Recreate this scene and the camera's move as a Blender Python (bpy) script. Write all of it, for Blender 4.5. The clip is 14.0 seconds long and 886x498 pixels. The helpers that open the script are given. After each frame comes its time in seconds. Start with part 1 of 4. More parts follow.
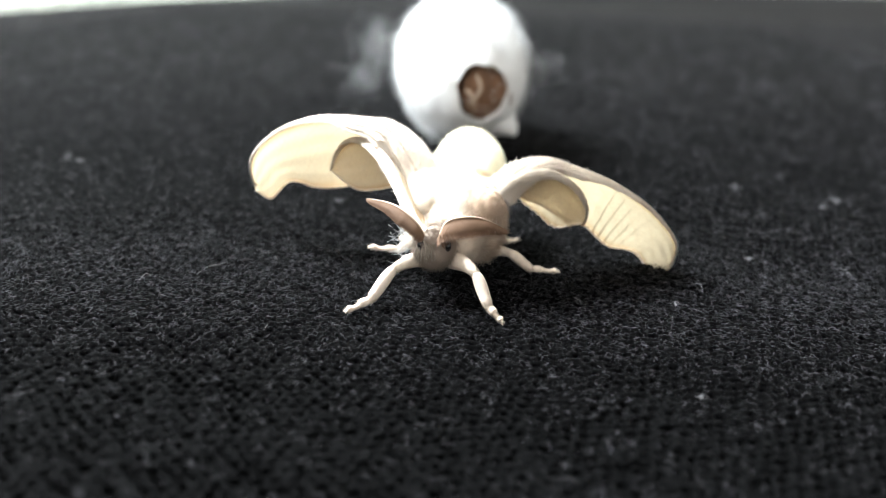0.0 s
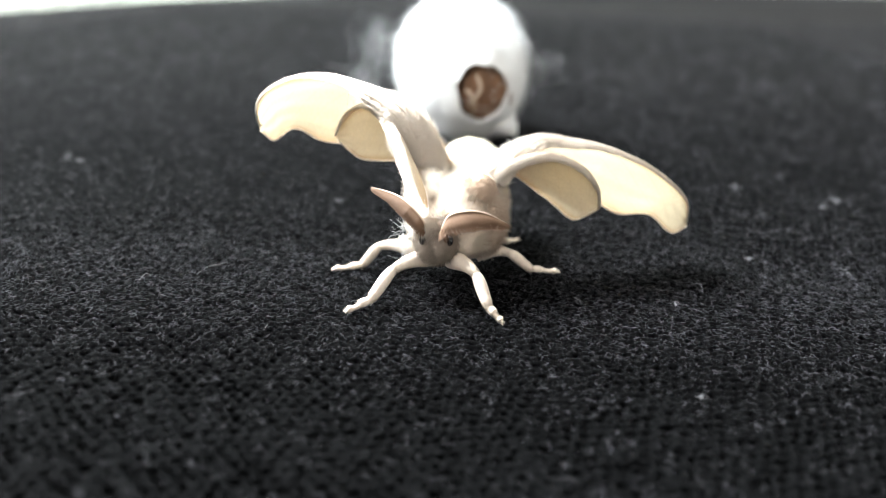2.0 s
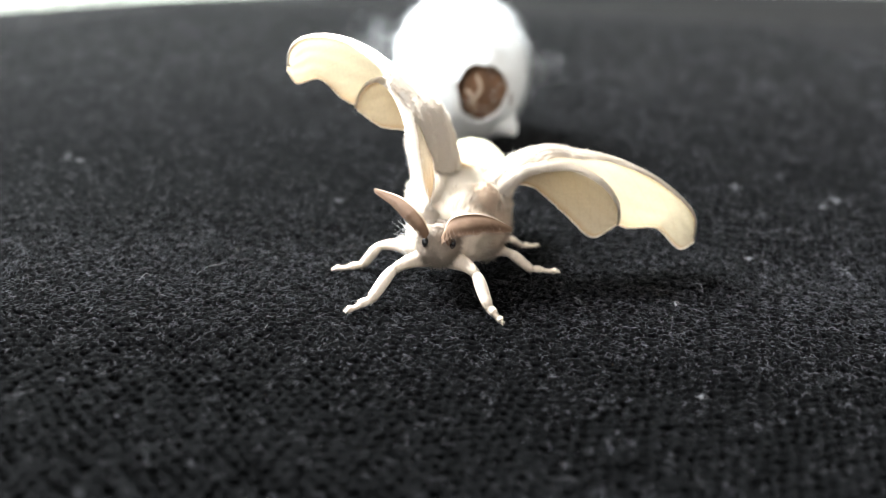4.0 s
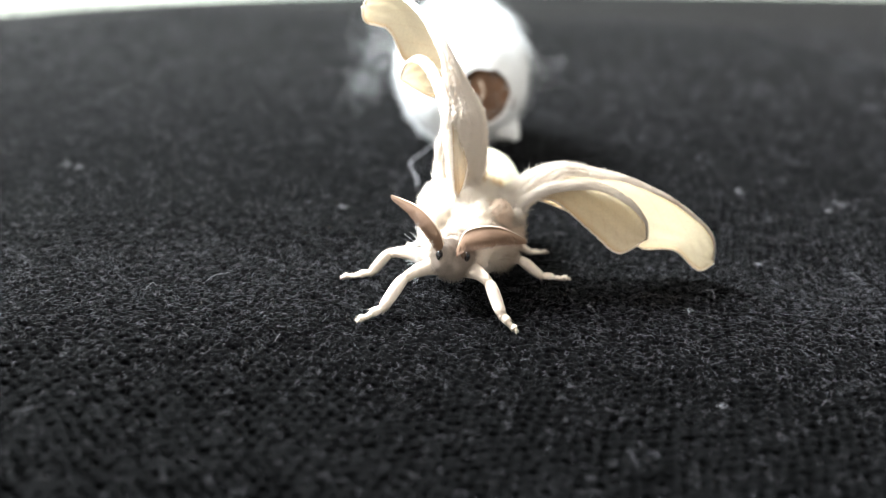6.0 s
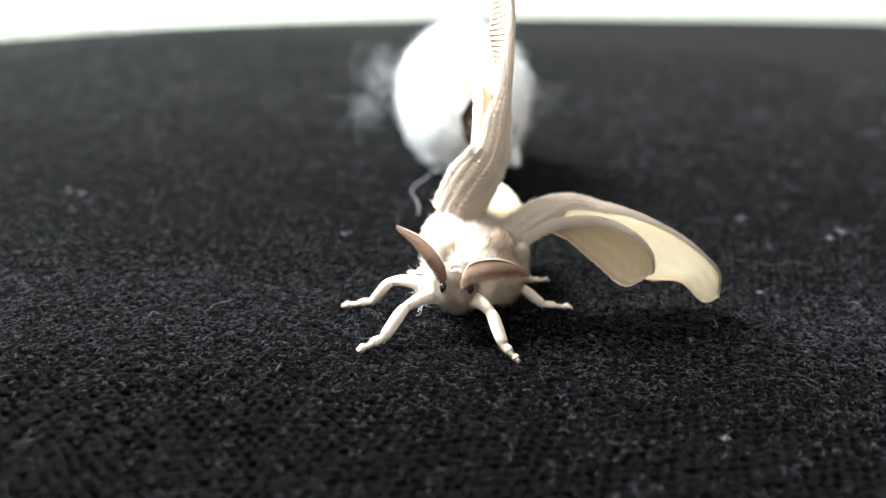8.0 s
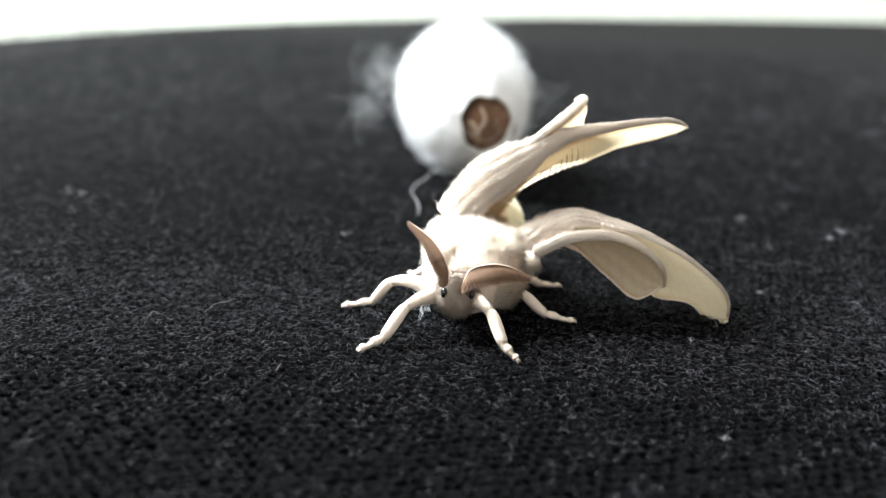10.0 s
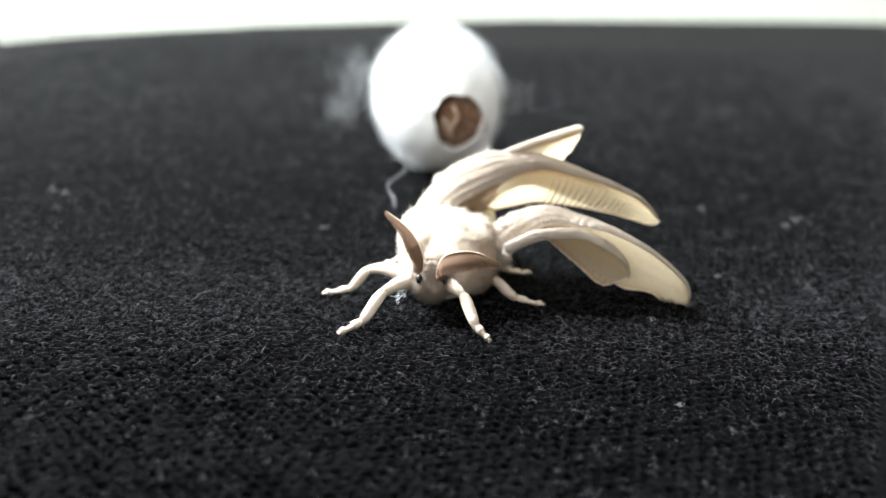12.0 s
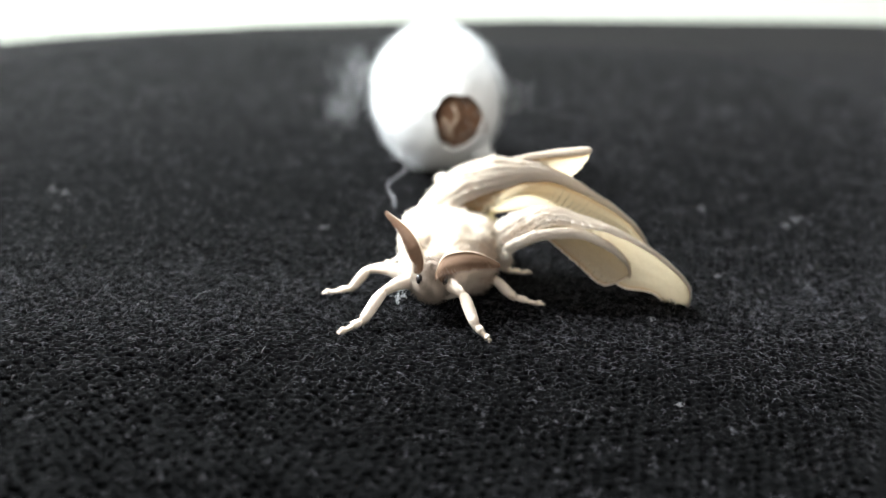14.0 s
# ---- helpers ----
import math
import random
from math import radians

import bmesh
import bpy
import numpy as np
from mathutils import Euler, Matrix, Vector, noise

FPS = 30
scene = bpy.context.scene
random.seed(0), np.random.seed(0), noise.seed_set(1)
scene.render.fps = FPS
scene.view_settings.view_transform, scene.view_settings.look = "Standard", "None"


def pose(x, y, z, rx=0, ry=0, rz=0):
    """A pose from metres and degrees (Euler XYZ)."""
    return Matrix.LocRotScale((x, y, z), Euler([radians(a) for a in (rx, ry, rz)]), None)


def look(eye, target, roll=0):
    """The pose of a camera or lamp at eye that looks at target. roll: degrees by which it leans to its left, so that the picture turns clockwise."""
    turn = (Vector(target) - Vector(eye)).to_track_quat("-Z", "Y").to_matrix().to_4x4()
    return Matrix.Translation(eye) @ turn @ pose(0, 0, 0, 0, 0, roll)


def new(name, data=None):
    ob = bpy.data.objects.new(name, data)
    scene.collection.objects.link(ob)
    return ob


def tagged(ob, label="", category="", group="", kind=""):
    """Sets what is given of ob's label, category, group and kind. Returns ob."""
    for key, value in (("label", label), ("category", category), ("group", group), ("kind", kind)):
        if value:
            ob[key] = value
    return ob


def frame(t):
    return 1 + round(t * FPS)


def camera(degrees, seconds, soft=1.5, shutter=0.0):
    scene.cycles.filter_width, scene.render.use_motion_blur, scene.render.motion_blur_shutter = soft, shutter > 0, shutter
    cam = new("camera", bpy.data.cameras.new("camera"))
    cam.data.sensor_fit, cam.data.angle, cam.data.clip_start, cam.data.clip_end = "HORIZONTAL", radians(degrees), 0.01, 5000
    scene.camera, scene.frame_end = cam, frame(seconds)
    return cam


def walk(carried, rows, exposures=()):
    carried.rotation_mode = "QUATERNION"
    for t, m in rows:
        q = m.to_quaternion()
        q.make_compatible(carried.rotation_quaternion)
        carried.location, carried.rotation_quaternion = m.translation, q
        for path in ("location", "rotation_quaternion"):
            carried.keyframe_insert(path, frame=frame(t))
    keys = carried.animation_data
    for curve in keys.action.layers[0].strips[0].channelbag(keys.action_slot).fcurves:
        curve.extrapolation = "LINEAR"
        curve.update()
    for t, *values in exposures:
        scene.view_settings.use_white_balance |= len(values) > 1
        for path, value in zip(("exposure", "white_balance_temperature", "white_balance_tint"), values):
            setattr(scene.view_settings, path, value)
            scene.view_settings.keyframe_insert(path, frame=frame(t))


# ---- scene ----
from mathutils import Quaternion

MM = 0.001
LENS = 56.47


def vec(x, y, z):
    """A place in millimetres, as metres."""
    return Vector((x, y, z)) * MM


# ---- camera ----
cam = camera(LENS, 14.0, 1.0)
cam.data.dof.use_dof = True
cam.data.dof.focus_distance = 0.079
cam.data.dof.aperture_fstop = 19.0


def eye(x, y, z, yaw, pitch, roll):
    a, p = radians(yaw), radians(pitch)
    e = vec(x, y, z)
    return look(e, e + Vector((-math.sin(a) * math.cos(p), math.cos(a) * math.cos(p), math.sin(p))), roll)


EYE_A = eye(0, 0, 33.8, 0, -20.64, 2.25)
EYE_B = eye(-2.31, 1.24, 34.53, -0.68, -18.93, 2.28)
EYE_C = eye(-2.11, -3.82, 34.69, -2.38, -18.71, 2.03)
walk(cam, [
    (0.0, EYE_A), (3.2, EYE_A), (5.1, EYE_A),
    (5.3, eye(-0.7, -0.7, 33.9, -0.3, -20.25, 2.3)),
    (5.4, eye(-1.91, -1.70, 34.11, -1.35, -19.51, 2.45)),
    (5.5, eye(-1.66, -1.81, 33.91, -0.65, -19.98, 2.13)),
    (5.7, eye(-2.19, -1.12, 33.95, -0.82, -20.42, 2.40)),
    (5.9, eye(-1.76, -2.55, 33.89, -1.77, -22.14, 2.11)),
    (6.0, eye(-2.24, 1.06, 33.83, -0.82, -20.42, 2.27)),
    (6.1, eye(-3.46, 3.44, 34.59, 0.0, -18.96, 2.79)),
    (6.2, eye(-3.37, 2.84, 34.59, -0.2, -18.85, 2.66)),
    (6.4, EYE_B), (8.2, EYE_B), (10.7, EYE_B),
    (11.0, eye(-1.95, -3.98, 34.85, -2.69, -18.26, 2.04)),
    (11.3, EYE_C), (14.0, EYE_C),
], [(0.0, -0.08), (0.5, 0.16), (5.3, 0.2), (6.1, 0.2), (6.4, -0.08), (14.0, -0.14)])

# ---- light ----
world = bpy.data.worlds.new("world")
scene.world = world
world.use_nodes = True
wn = world.node_tree.nodes
sky = wn.new("ShaderNodeTexSky")
sky.sky_type = "NISHITA"
sky.sun_disc = False
sky.sun_elevation = radians(40)
sky.sun_rotation = radians(-60)
world.node_tree.links.new(sky.outputs[0], wn["Background"].inputs[0])
wn["Background"].inputs[1].default_value = 0.1

scene.view_settings.exposure = 0.0


def window_light(name, eye_, target, sx, sy, watts, colour):
    d = bpy.data.lights.new(name, "AREA")
    d.shape, d.size, d.size_y, d.energy, d.color = "RECTANGLE", sx, sy, watts, colour
    ob = new(name, d)
    ob.matrix_world = look(eye_, target)
    return ob


window_light("window_daylight", (-1.86, 0.98, 2.1), (0.0, 0.09, 0.0), 1.2, 1.3, 900, (0.89, 0.955, 1.0))


# ---- materials ----
def material(name, colour, rough=0.6, dark=0.75, scale=400.0, fine=3000.0, bump=0.15, depth=0.0001, sheen=0.0,
             through_light=0.0, through_colour=None, specular=0.3):
    m = bpy.data.materials.new(name)
    m.use_nodes = True
    n, l = m.node_tree.nodes, m.node_tree.links
    b = n["Principled BSDF"]
    co = n.new("ShaderNodeTexCoord")
    n1, n2 = n.new("ShaderNodeTexNoise"), n.new("ShaderNodeTexNoise")
    n1.inputs["Scale"].default_value, n1.inputs["Detail"].default_value = scale, 4
    n2.inputs["Scale"].default_value, n2.inputs["Detail"].default_value = fine, 3
    l.new(co.outputs["Object"], n1.inputs["Vector"])
    l.new(co.outputs["Object"], n2.inputs["Vector"])
    mix = n.new("ShaderNodeMix")
    mix.data_type = "RGBA"
    mix.inputs[6].default_value = (*[c * dark for c in colour], 1)
    mix.inputs[7].default_value = (*colour, 1)
    ramp = n.new("ShaderNodeMapRange")
    ramp.inputs[1].default_value, ramp.inputs[2].default_value = 0.3, 0.7
    add = n.new("ShaderNodeMath")
    add.operation = "ADD"
    half = n.new("ShaderNodeMath")
    half.operation = "MULTIPLY"
    half.inputs[1].default_value = 0.5
    l.new(n1.outputs[0], add.inputs[0])
    l.new(n2.outputs[0], add.inputs[1])
    l.new(add.outputs[0], half.inputs[0])
    l.new(half.outputs[0], ramp.inputs[0])
    l.new(ramp.outputs[0], mix.inputs[0])
    l.new(mix.outputs[2], b.inputs["Base Color"])
    b.inputs["Roughness"].default_value = rough
    b.inputs["Specular IOR Level"].default_value = specular
    if sheen:
        b.inputs["Sheen Weight"].default_value = sheen
        b.inputs["Sheen Roughness"].default_value = 0.45
    if bump:
        bp = n.new("ShaderNodeBump")
        bp.inputs["Strength"].default_value, bp.inputs["Distance"].default_value = bump, depth
        l.new(n2.outputs[0], bp.inputs["Height"])
        l.new(bp.outputs[0], b.inputs["Normal"])
    if through_light:
        tr = n.new("ShaderNodeBsdfTranslucent")
        tr.inputs[0].default_value = (*(through_colour or colour), 1)
        ms = n.new("ShaderNodeMixShader")
        ms.inputs[0].default_value = through_light
        l.new(b.outputs[0], ms.inputs[1])
        l.new(tr.outputs[0], ms.inputs[2])
        l.new(ms.outputs[0], n["Material Output"].inputs[0])
    return m


CLOTH = material("black_knit", (0.0011, 0.0011, 0.0012), 0.95, 0.35, 900, 6000, 0.5, 0.0001, sheen=0.062, specular=0.03)
CLOTH.node_tree.nodes["Principled BSDF"].inputs["Sheen Roughness"].default_value = 0.24
CLOTH.node_tree.nodes["Principled BSDF"].inputs["Sheen Tint"].default_value = (0.98, 0.94, 1.0, 1)
FIBRE = material("black_fibre", (0.05, 0.05, 0.057), 0.6, 0.4, 900, 4000, 0.0, specular=0.06)


def vary_by_fibre(m, low, high):
    """Each fibre its own shade."""
    n, l = m.node_tree.nodes, m.node_tree.links
    geo, ramp = n.new("ShaderNodeNewGeometry"), n.new("ShaderNodeValToRGB")
    ramp.color_ramp.elements[0].position, ramp.color_ramp.elements[0].color = 0.7, (*low, 1)
    ramp.color_ramp.elements[1].position, ramp.color_ramp.elements[1].color = 1.0, (*high, 1)
    l.new(geo.outputs["Random Per Island"], ramp.inputs[0])
    l.new(ramp.outputs[0], n["Principled BSDF"].inputs["Base Color"])


vary_by_fibre(FIBRE, (0.0012, 0.0012, 0.0013), (0.115, 0.113, 0.124))
LINT = material("grey_lint", (0.26, 0.26, 0.27), 0.8, 0.6, 900, 4000, 0.0)
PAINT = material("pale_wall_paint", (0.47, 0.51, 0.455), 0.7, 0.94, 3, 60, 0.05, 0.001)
# tones of the unseen walls, ceiling and floor, set by the light they bounce
DIM = material("unseen_wall_fill_tone", (0.29, 0.268, 0.255), 0.8, 0.9, 3, 60, 0.05, 0.001)
FLOOR = material("pale_floor", (0.52, 0.46, 0.40), 0.5, 0.85, 4, 60, 0.05, 0.001)
SILK = material("white_silk", (0.90, 0.90, 0.88), 0.7, 0.92, 220, 1800, 0.5, 0.0003, through_light=0.22)
FLOSS = material("silk_floss", (0.85, 0.86, 0.86), 0.6, 0.9, 300, 2000, 0.0, through_light=0.4)
STRAND = material("stained_silk_strand", (0.50, 0.38, 0.28), 0.8, 0.6, 500, 2500, 0.4, 0.0002)
STAIN = material("brown_stain", (0.22, 0.12, 0.07), 0.8, 0.45, 300, 1500, 0.6, 0.0003)
FUR = material("cream_fur", (0.81, 0.69, 0.56), 0.85, 0.82, 500, 4000, 0.6, 0.0002, sheen=0.3)
HAIR = material("cream_hair", (0.84, 0.74, 0.615), 0.6, 0.9, 500, 4000, 0.0, through_light=0.3)
FACE = material("greyish_face_fur", (0.40, 0.325, 0.265), 0.85, 0.7, 700, 4000, 0.6, 0.0002)
BELLY = material("pale_abdomen", (0.78, 0.72, 0.52), 0.8, 0.85, 900, 5000, 0.6, 0.0002)
WING = material("cream_wing", (0.70, 0.60, 0.455), 0.8, 0.78, 260, 3500, 0.3, 0.0001, through_light=0.3,
                through_colour=(0.66, 0.55, 0.37))
COSTA = material("white_wing_edge", (0.93, 0.86, 0.77), 0.8, 0.92, 300, 3500, 0.4, 0.0002, through_light=0.48, through_colour=(0.92, 0.83, 0.72))
LEG = material("cream_leg", (0.81, 0.69, 0.57), 0.8, 0.8, 900, 5000, 0.5, 0.0001)
COMB = material("brown_antenna", (0.22, 0.13, 0.08), 0.7, 0.75, 900, 4000, 0.2, through_light=0.35)
ANTENNA_STEM = material("pale_antenna_stem", (0.66, 0.52, 0.40), 0.8, 0.8, 900, 4000, 0.2)
EYE = material("black_eye", (0.012, 0.010, 0.010), 0.25, 0.6, 900, 4000, 0.0, specular=0.5)
# fur tan enough to carry the shade of the body's right side
TAN_SHADE = material("tan_shaded_fur", (0.68, 0.52, 0.39), 0.85, 0.8, 600, 4000, 0.5, 0.0002)
BROWN = material("brown_hair_and_shade", (0.60, 0.39, 0.20), 0.7, 0.7, 600, 3000, 0.0, through_light=0.3)


def veined(m):
    """Thin veins across the wing, a tan rim; painted shade behind its front edge and at its root."""
    n, l = m.node_tree.nodes, m.node_tree.links
    b = n["Principled BSDF"]
    plain = b.inputs["Base Color"].links[0].from_socket
    uv, split = n.new("ShaderNodeTexCoord"), n.new("ShaderNodeSeparateXYZ")
    l.new(uv.outputs["UV"], split.inputs[0])

    def maths(op, a, c, d=None):
        node = n.new("ShaderNodeMath")
        node.operation = op
        for k, x in enumerate((a, c, d)):
            if x is None:
                continue
            if isinstance(x, (int, float)):
                node.inputs[k].default_value = x
            else:
                l.new(x, node.inputs[k])
        return node.outputs[0]

    def band(x, lo, hi):
        r = n.new("ShaderNodeMapRange")
        r.interpolation_type = "SMOOTHSTEP"
        r.inputs[1].default_value, r.inputs[2].default_value = lo, hi
        l.new(x, r.inputs[0])
        return r.outputs[0]

    u, v = split.outputs[0], split.outputs[1]
    ray = maths("MULTIPLY", maths("MULTIPLY_ADD", v, -0.3, u), 11.0)
    vein = band(maths("ABSOLUTE", maths("SUBTRACT", maths("FRACT", ray, 0), 0.5), 0), 0.07, 0.0)
    # tan band behind the front edge paints the hollow's shade; second term tints the rim
    rim_and_edge_shade = maths("ADD", maths("MULTIPLY", maths("MULTIPLY", band(v, 0.15, 0.06), band(v, 0.02, 0.05)), 0.6), maths("MULTIPLY", band(v, 0.86, 0.97), 0.45))
    # brown towards the root stands in for shade and light coming through
    root = maths("MULTIPLY", band(u, 0.30, 0.06), 0.8)
    both = maths("MINIMUM", maths("ADD", maths("MULTIPLY_ADD", vein, 0.14, rim_and_edge_shade), root), 0.9)
    mix = n.new("ShaderNodeMix")
    mix.data_type = "RGBA"
    l.new(both, mix.inputs[0])
    l.new(plain, mix.inputs[6])
    mix.inputs[7].default_value = (0.52, 0.33, 0.18, 1)
    l.new(mix.outputs[2], b.inputs["Base Color"])
    tr = [k for k in n if k.bl_idname == "ShaderNodeBsdfTranslucent"][0]
    glow = n.new("ShaderNodeMix")
    glow.data_type = "RGBA"
    l.new(both, glow.inputs[0])
    glow.inputs[6].default_value = tr.inputs[0].default_value
    glow.inputs[7].default_value = (0.52, 0.33, 0.15, 1)
    l.new(glow.outputs[2], tr.inputs[0])


veined(WING)


# ---- mesh helpers ----
def mesh_from(name, verts, faces, mat, smooth=True):
    me = bpy.data.meshes.new(name)
    me.from_pydata([tuple(v) for v in verts], [], faces)
    me.materials.append(mat)
    if smooth:
        me.polygons.foreach_set("use_smooth", [True] * len(me.polygons))
    me.update()
    return me


def piece(name, geo, mat, parent=None, label="", at=None, smooth=True):
    """One mesh object out of (verts, faces), in metres, under a parent."""
    ob = new(name, mesh_from(name, geo[0], geo[1], mat, smooth))
    if parent is not None:
        ob.parent = parent
    if at is not None:
        ob.location = at
    if label:
        ob["label"] = label
    return ob


def join(*geos):
    v, f = [], []
    for a, b in geos:
        k = len(v)
        v += list(a)
        f += [tuple(i + k for i in q) for q in b]
    return v, f


def grid_faces(nu, nv, wrap=False):
    out = []
    for i in range(nu - 1):
        for j in range(nv if wrap else nv - 1):
            k = (j + 1) % nv
            out.append((i * nv + j, (i + 1) * nv + j, (i + 1) * nv + k, i * nv + k))
    return out


def spline(points, t):
    """Catmull-Rom through points, t from 0 to 1."""
    n = len(points) - 1
    x = min(max(t, 0.0), 1.0) * n
    i = min(int(x), n - 1)
    s = x - i
    p = [Vector(points[min(max(i + k, 0), n)]) for k in (-1, 0, 1, 2)]
    return 0.5 * (2 * p[1] + (p[2] - p[0]) * s + (2 * p[0] - 5 * p[1] + 4 * p[2] - p[3]) * s * s
                  + (3 * p[1] - p[0] - 3 * p[2] + p[3]) * s ** 3)


def value(numbers, t):
    n = len(numbers) - 1
    x = min(max(t, 0.0), 1.0) * n
    i = min(int(x), n - 1)
    s = x - i
    s = s * s * (3 - 2 * s)
    return numbers[i] * (1 - s) + numbers[i + 1] * s


def tube(points, radii, steps=16, sides=8, flat=1.0, rough=0.0, seed=0, smooth_path=True):
    """A tapered tube along points (metres), closed at the ends."""
    rnd = random.Random(seed)
    verts = []
    up = Vector((0.03, 0.05, 1))
    for i in range(steps + 1):
        t = i / steps
        c = spline(points, t)
        d = (spline(points, min(1, t + 0.02)) - spline(points, max(0, t - 0.02)))
        d = d.normalized() if d.length else Vector((1, 0, 0))
        a = d.cross(up)
        a = a.normalized() if a.length > 1e-6 else Vector((1, 0, 0))
        b = a.cross(d)
        r = value(radii, t)
        for j in range(sides):
            w = 2 * math.pi * j / sides
            k = r * (1 + rough * (rnd.random() - 0.5))
            verts.append(c + a * (math.cos(w) * k) + b * (math.sin(w) * k * flat))
    faces = grid_faces(steps + 1, sides, True)
    n = len(verts)
    verts += [spline(points, 0), spline(points, 1)]
    faces += [(n, (j + 1) % sides, j) for j in range(sides)]
    k = steps * sides
    faces += [(n + 1, k + j, k + (j + 1) % sides) for j in range(sides)]
    return verts, faces


def blob(centre, radii, nu=28, nv=36, lump=0.0, scale=1.0, seed=0, turn=None, power=1.0):
    """A lumpy ellipsoid; its axis is y."""
    verts = []
    for i in range(nu + 1):
        a = math.pi * i / nu
        for j in range(nv):
            b = 2 * math.pi * j / nv
            s = math.sin(a) ** power if i not in (0, nu) else 0.0
            d = Vector((s * math.cos(b), -math.cos(a), s * math.sin(b)))
            k = 1 + lump * noise.noise(d * scale + Vector((seed, 0, 0)))
            p = Vector((d.x * radii[0], d.y * radii[1], d.z * radii[2])) * k
            if turn:
                p = turn @ p
            verts.append(Vector(centre) + p)
    return verts, grid_faces(nu + 1, nv, True)


def spikes(places, ways, lengths, radius):
    """Many straight tapering hairs, three-sided; arrays."""
    if not len(places):
        return [], []
    n = len(places)
    d = ways / (np.linalg.norm(ways, axis=1, keepdims=True) + 1e-12)
    a = np.cross(d, np.array([0.31, 0.52, 0.79]))
    a /= np.linalg.norm(a, axis=1, keepdims=True) + 1e-12
    b = np.cross(d, a)
    ring = [places + (a * math.cos(w) + b * math.sin(w)) * radius for w in (0, 2 * math.pi / 3, 4 * math.pi / 3)]
    v = np.stack([*ring, places + d * lengths[:, None]], 1).reshape(-1, 3)
    base = (np.arange(n) * 4)[:, None]
    f = np.concatenate([base + np.array([[0, 1, 3]]), base + np.array([[1, 2, 3]]), base + np.array([[2, 0, 3]])])
    return v.tolist(), [tuple(q) for q in f.tolist()]


# ---- the room ----
def slab(name, lo, hi, mat):
    bm = bmesh.new()
    bmesh.ops.create_cube(bm, size=1)
    for q in bm.verts:
        q.co = Vector([(a + b) / 2 + c * (b - a) for a, b, c in zip(lo, hi, q.co)])
    me = bpy.data.meshes.new(name)
    bm.to_mesh(me)
    bm.free()
    me.materials.append(mat)
    return tagged(new(name, me), kind="structure")


# all but the north wall are unseen, added to shape the bounced fill
slab("floor", (-2.0, -1.4, -0.55), (1.9, 1.8, -0.5), FLOOR)
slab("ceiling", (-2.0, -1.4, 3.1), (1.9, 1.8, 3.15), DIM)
slab("wall_north", (-2.0, 1.7, -0.5), (1.9, 1.8, 3.1), PAINT)
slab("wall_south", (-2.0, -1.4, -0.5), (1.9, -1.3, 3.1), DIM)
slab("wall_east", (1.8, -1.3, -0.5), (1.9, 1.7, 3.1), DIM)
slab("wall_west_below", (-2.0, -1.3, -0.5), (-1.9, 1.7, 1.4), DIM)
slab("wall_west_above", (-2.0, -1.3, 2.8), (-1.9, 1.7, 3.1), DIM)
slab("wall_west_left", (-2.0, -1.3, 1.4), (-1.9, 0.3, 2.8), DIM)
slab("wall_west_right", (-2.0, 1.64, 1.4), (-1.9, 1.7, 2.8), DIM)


# ---- black knitted cloth ----
def lattice(x, y, size, seed):
    """Smooth random relief with lumps of that size, from -1 to 1."""
    g = np.random.default_rng(seed).uniform(-1, 1, (257, 257))
    a, b = x / size, y / size
    i, j = np.floor(a).astype(int), np.floor(b).astype(int)
    s, t = a - i, b - j
    s, t = s * s * (3 - 2 * s), t * t * (3 - 2 * t)
    i, j = i % 256, j % 256
    return (g[i, j] * (1 - s) + g[i + 1, j] * s) * (1 - t) + (g[i, j + 1] * (1 - s) + g[i + 1, j + 1] * s) * t


def knit_height(x, y):
    """Height of the knit in millimetres; arrays of millimetres."""
    wale, course = 1.03, 1.15
    c, k = math.cos(0.3), math.sin(0.3)
    x, y = x * c - y * k, x * k + y * c
    sx = x + 0.22 * lattice(x, y, 2.3, 1) + 0.5 * lattice(x, y, 9.0, 2) + 0.14 * lattice(x, y, 0.8, 3)
    sy = y + 0.22 * lattice(x, y, 2.1, 4) + 0.5 * lattice(x, y, 8.0, 5) + 0.14 * lattice(x, y, 0.8, 6)
    col = sx / wale
    row = sy / course + 0.5 * (np.floor(col) % 2)
    fx, fy = col - np.floor(col) - 0.5, row - np.floor(row) - 0.5
    cell = np.sin(np.floor(col) * 12.9898 + np.floor(row) * 78.233) * 43758.5453
    cell = cell - np.floor(cell)
    pit = np.exp(-((fx / (0.22 + 0.1 * cell)) ** 2 + (fy / 0.24) ** 2))
    grain = 0.17 * lattice(x, y, 0.42, 7) + 0.10 * lattice(x, y, 0.24, 8)
    return 0.14 - pit * (0.3 + 1.5 * cell) + 0.06 * np.cos(2 * np.pi * fx) + grain


def swell(x, y):
    """The slow unevenness of the cloth, in millimetres."""
    return 0.12 * np.sin(x * 0.11 + 1.0) * np.sin(y * 0.09) + 0.08 * np.sin(x * 0.31 + y * 0.2)


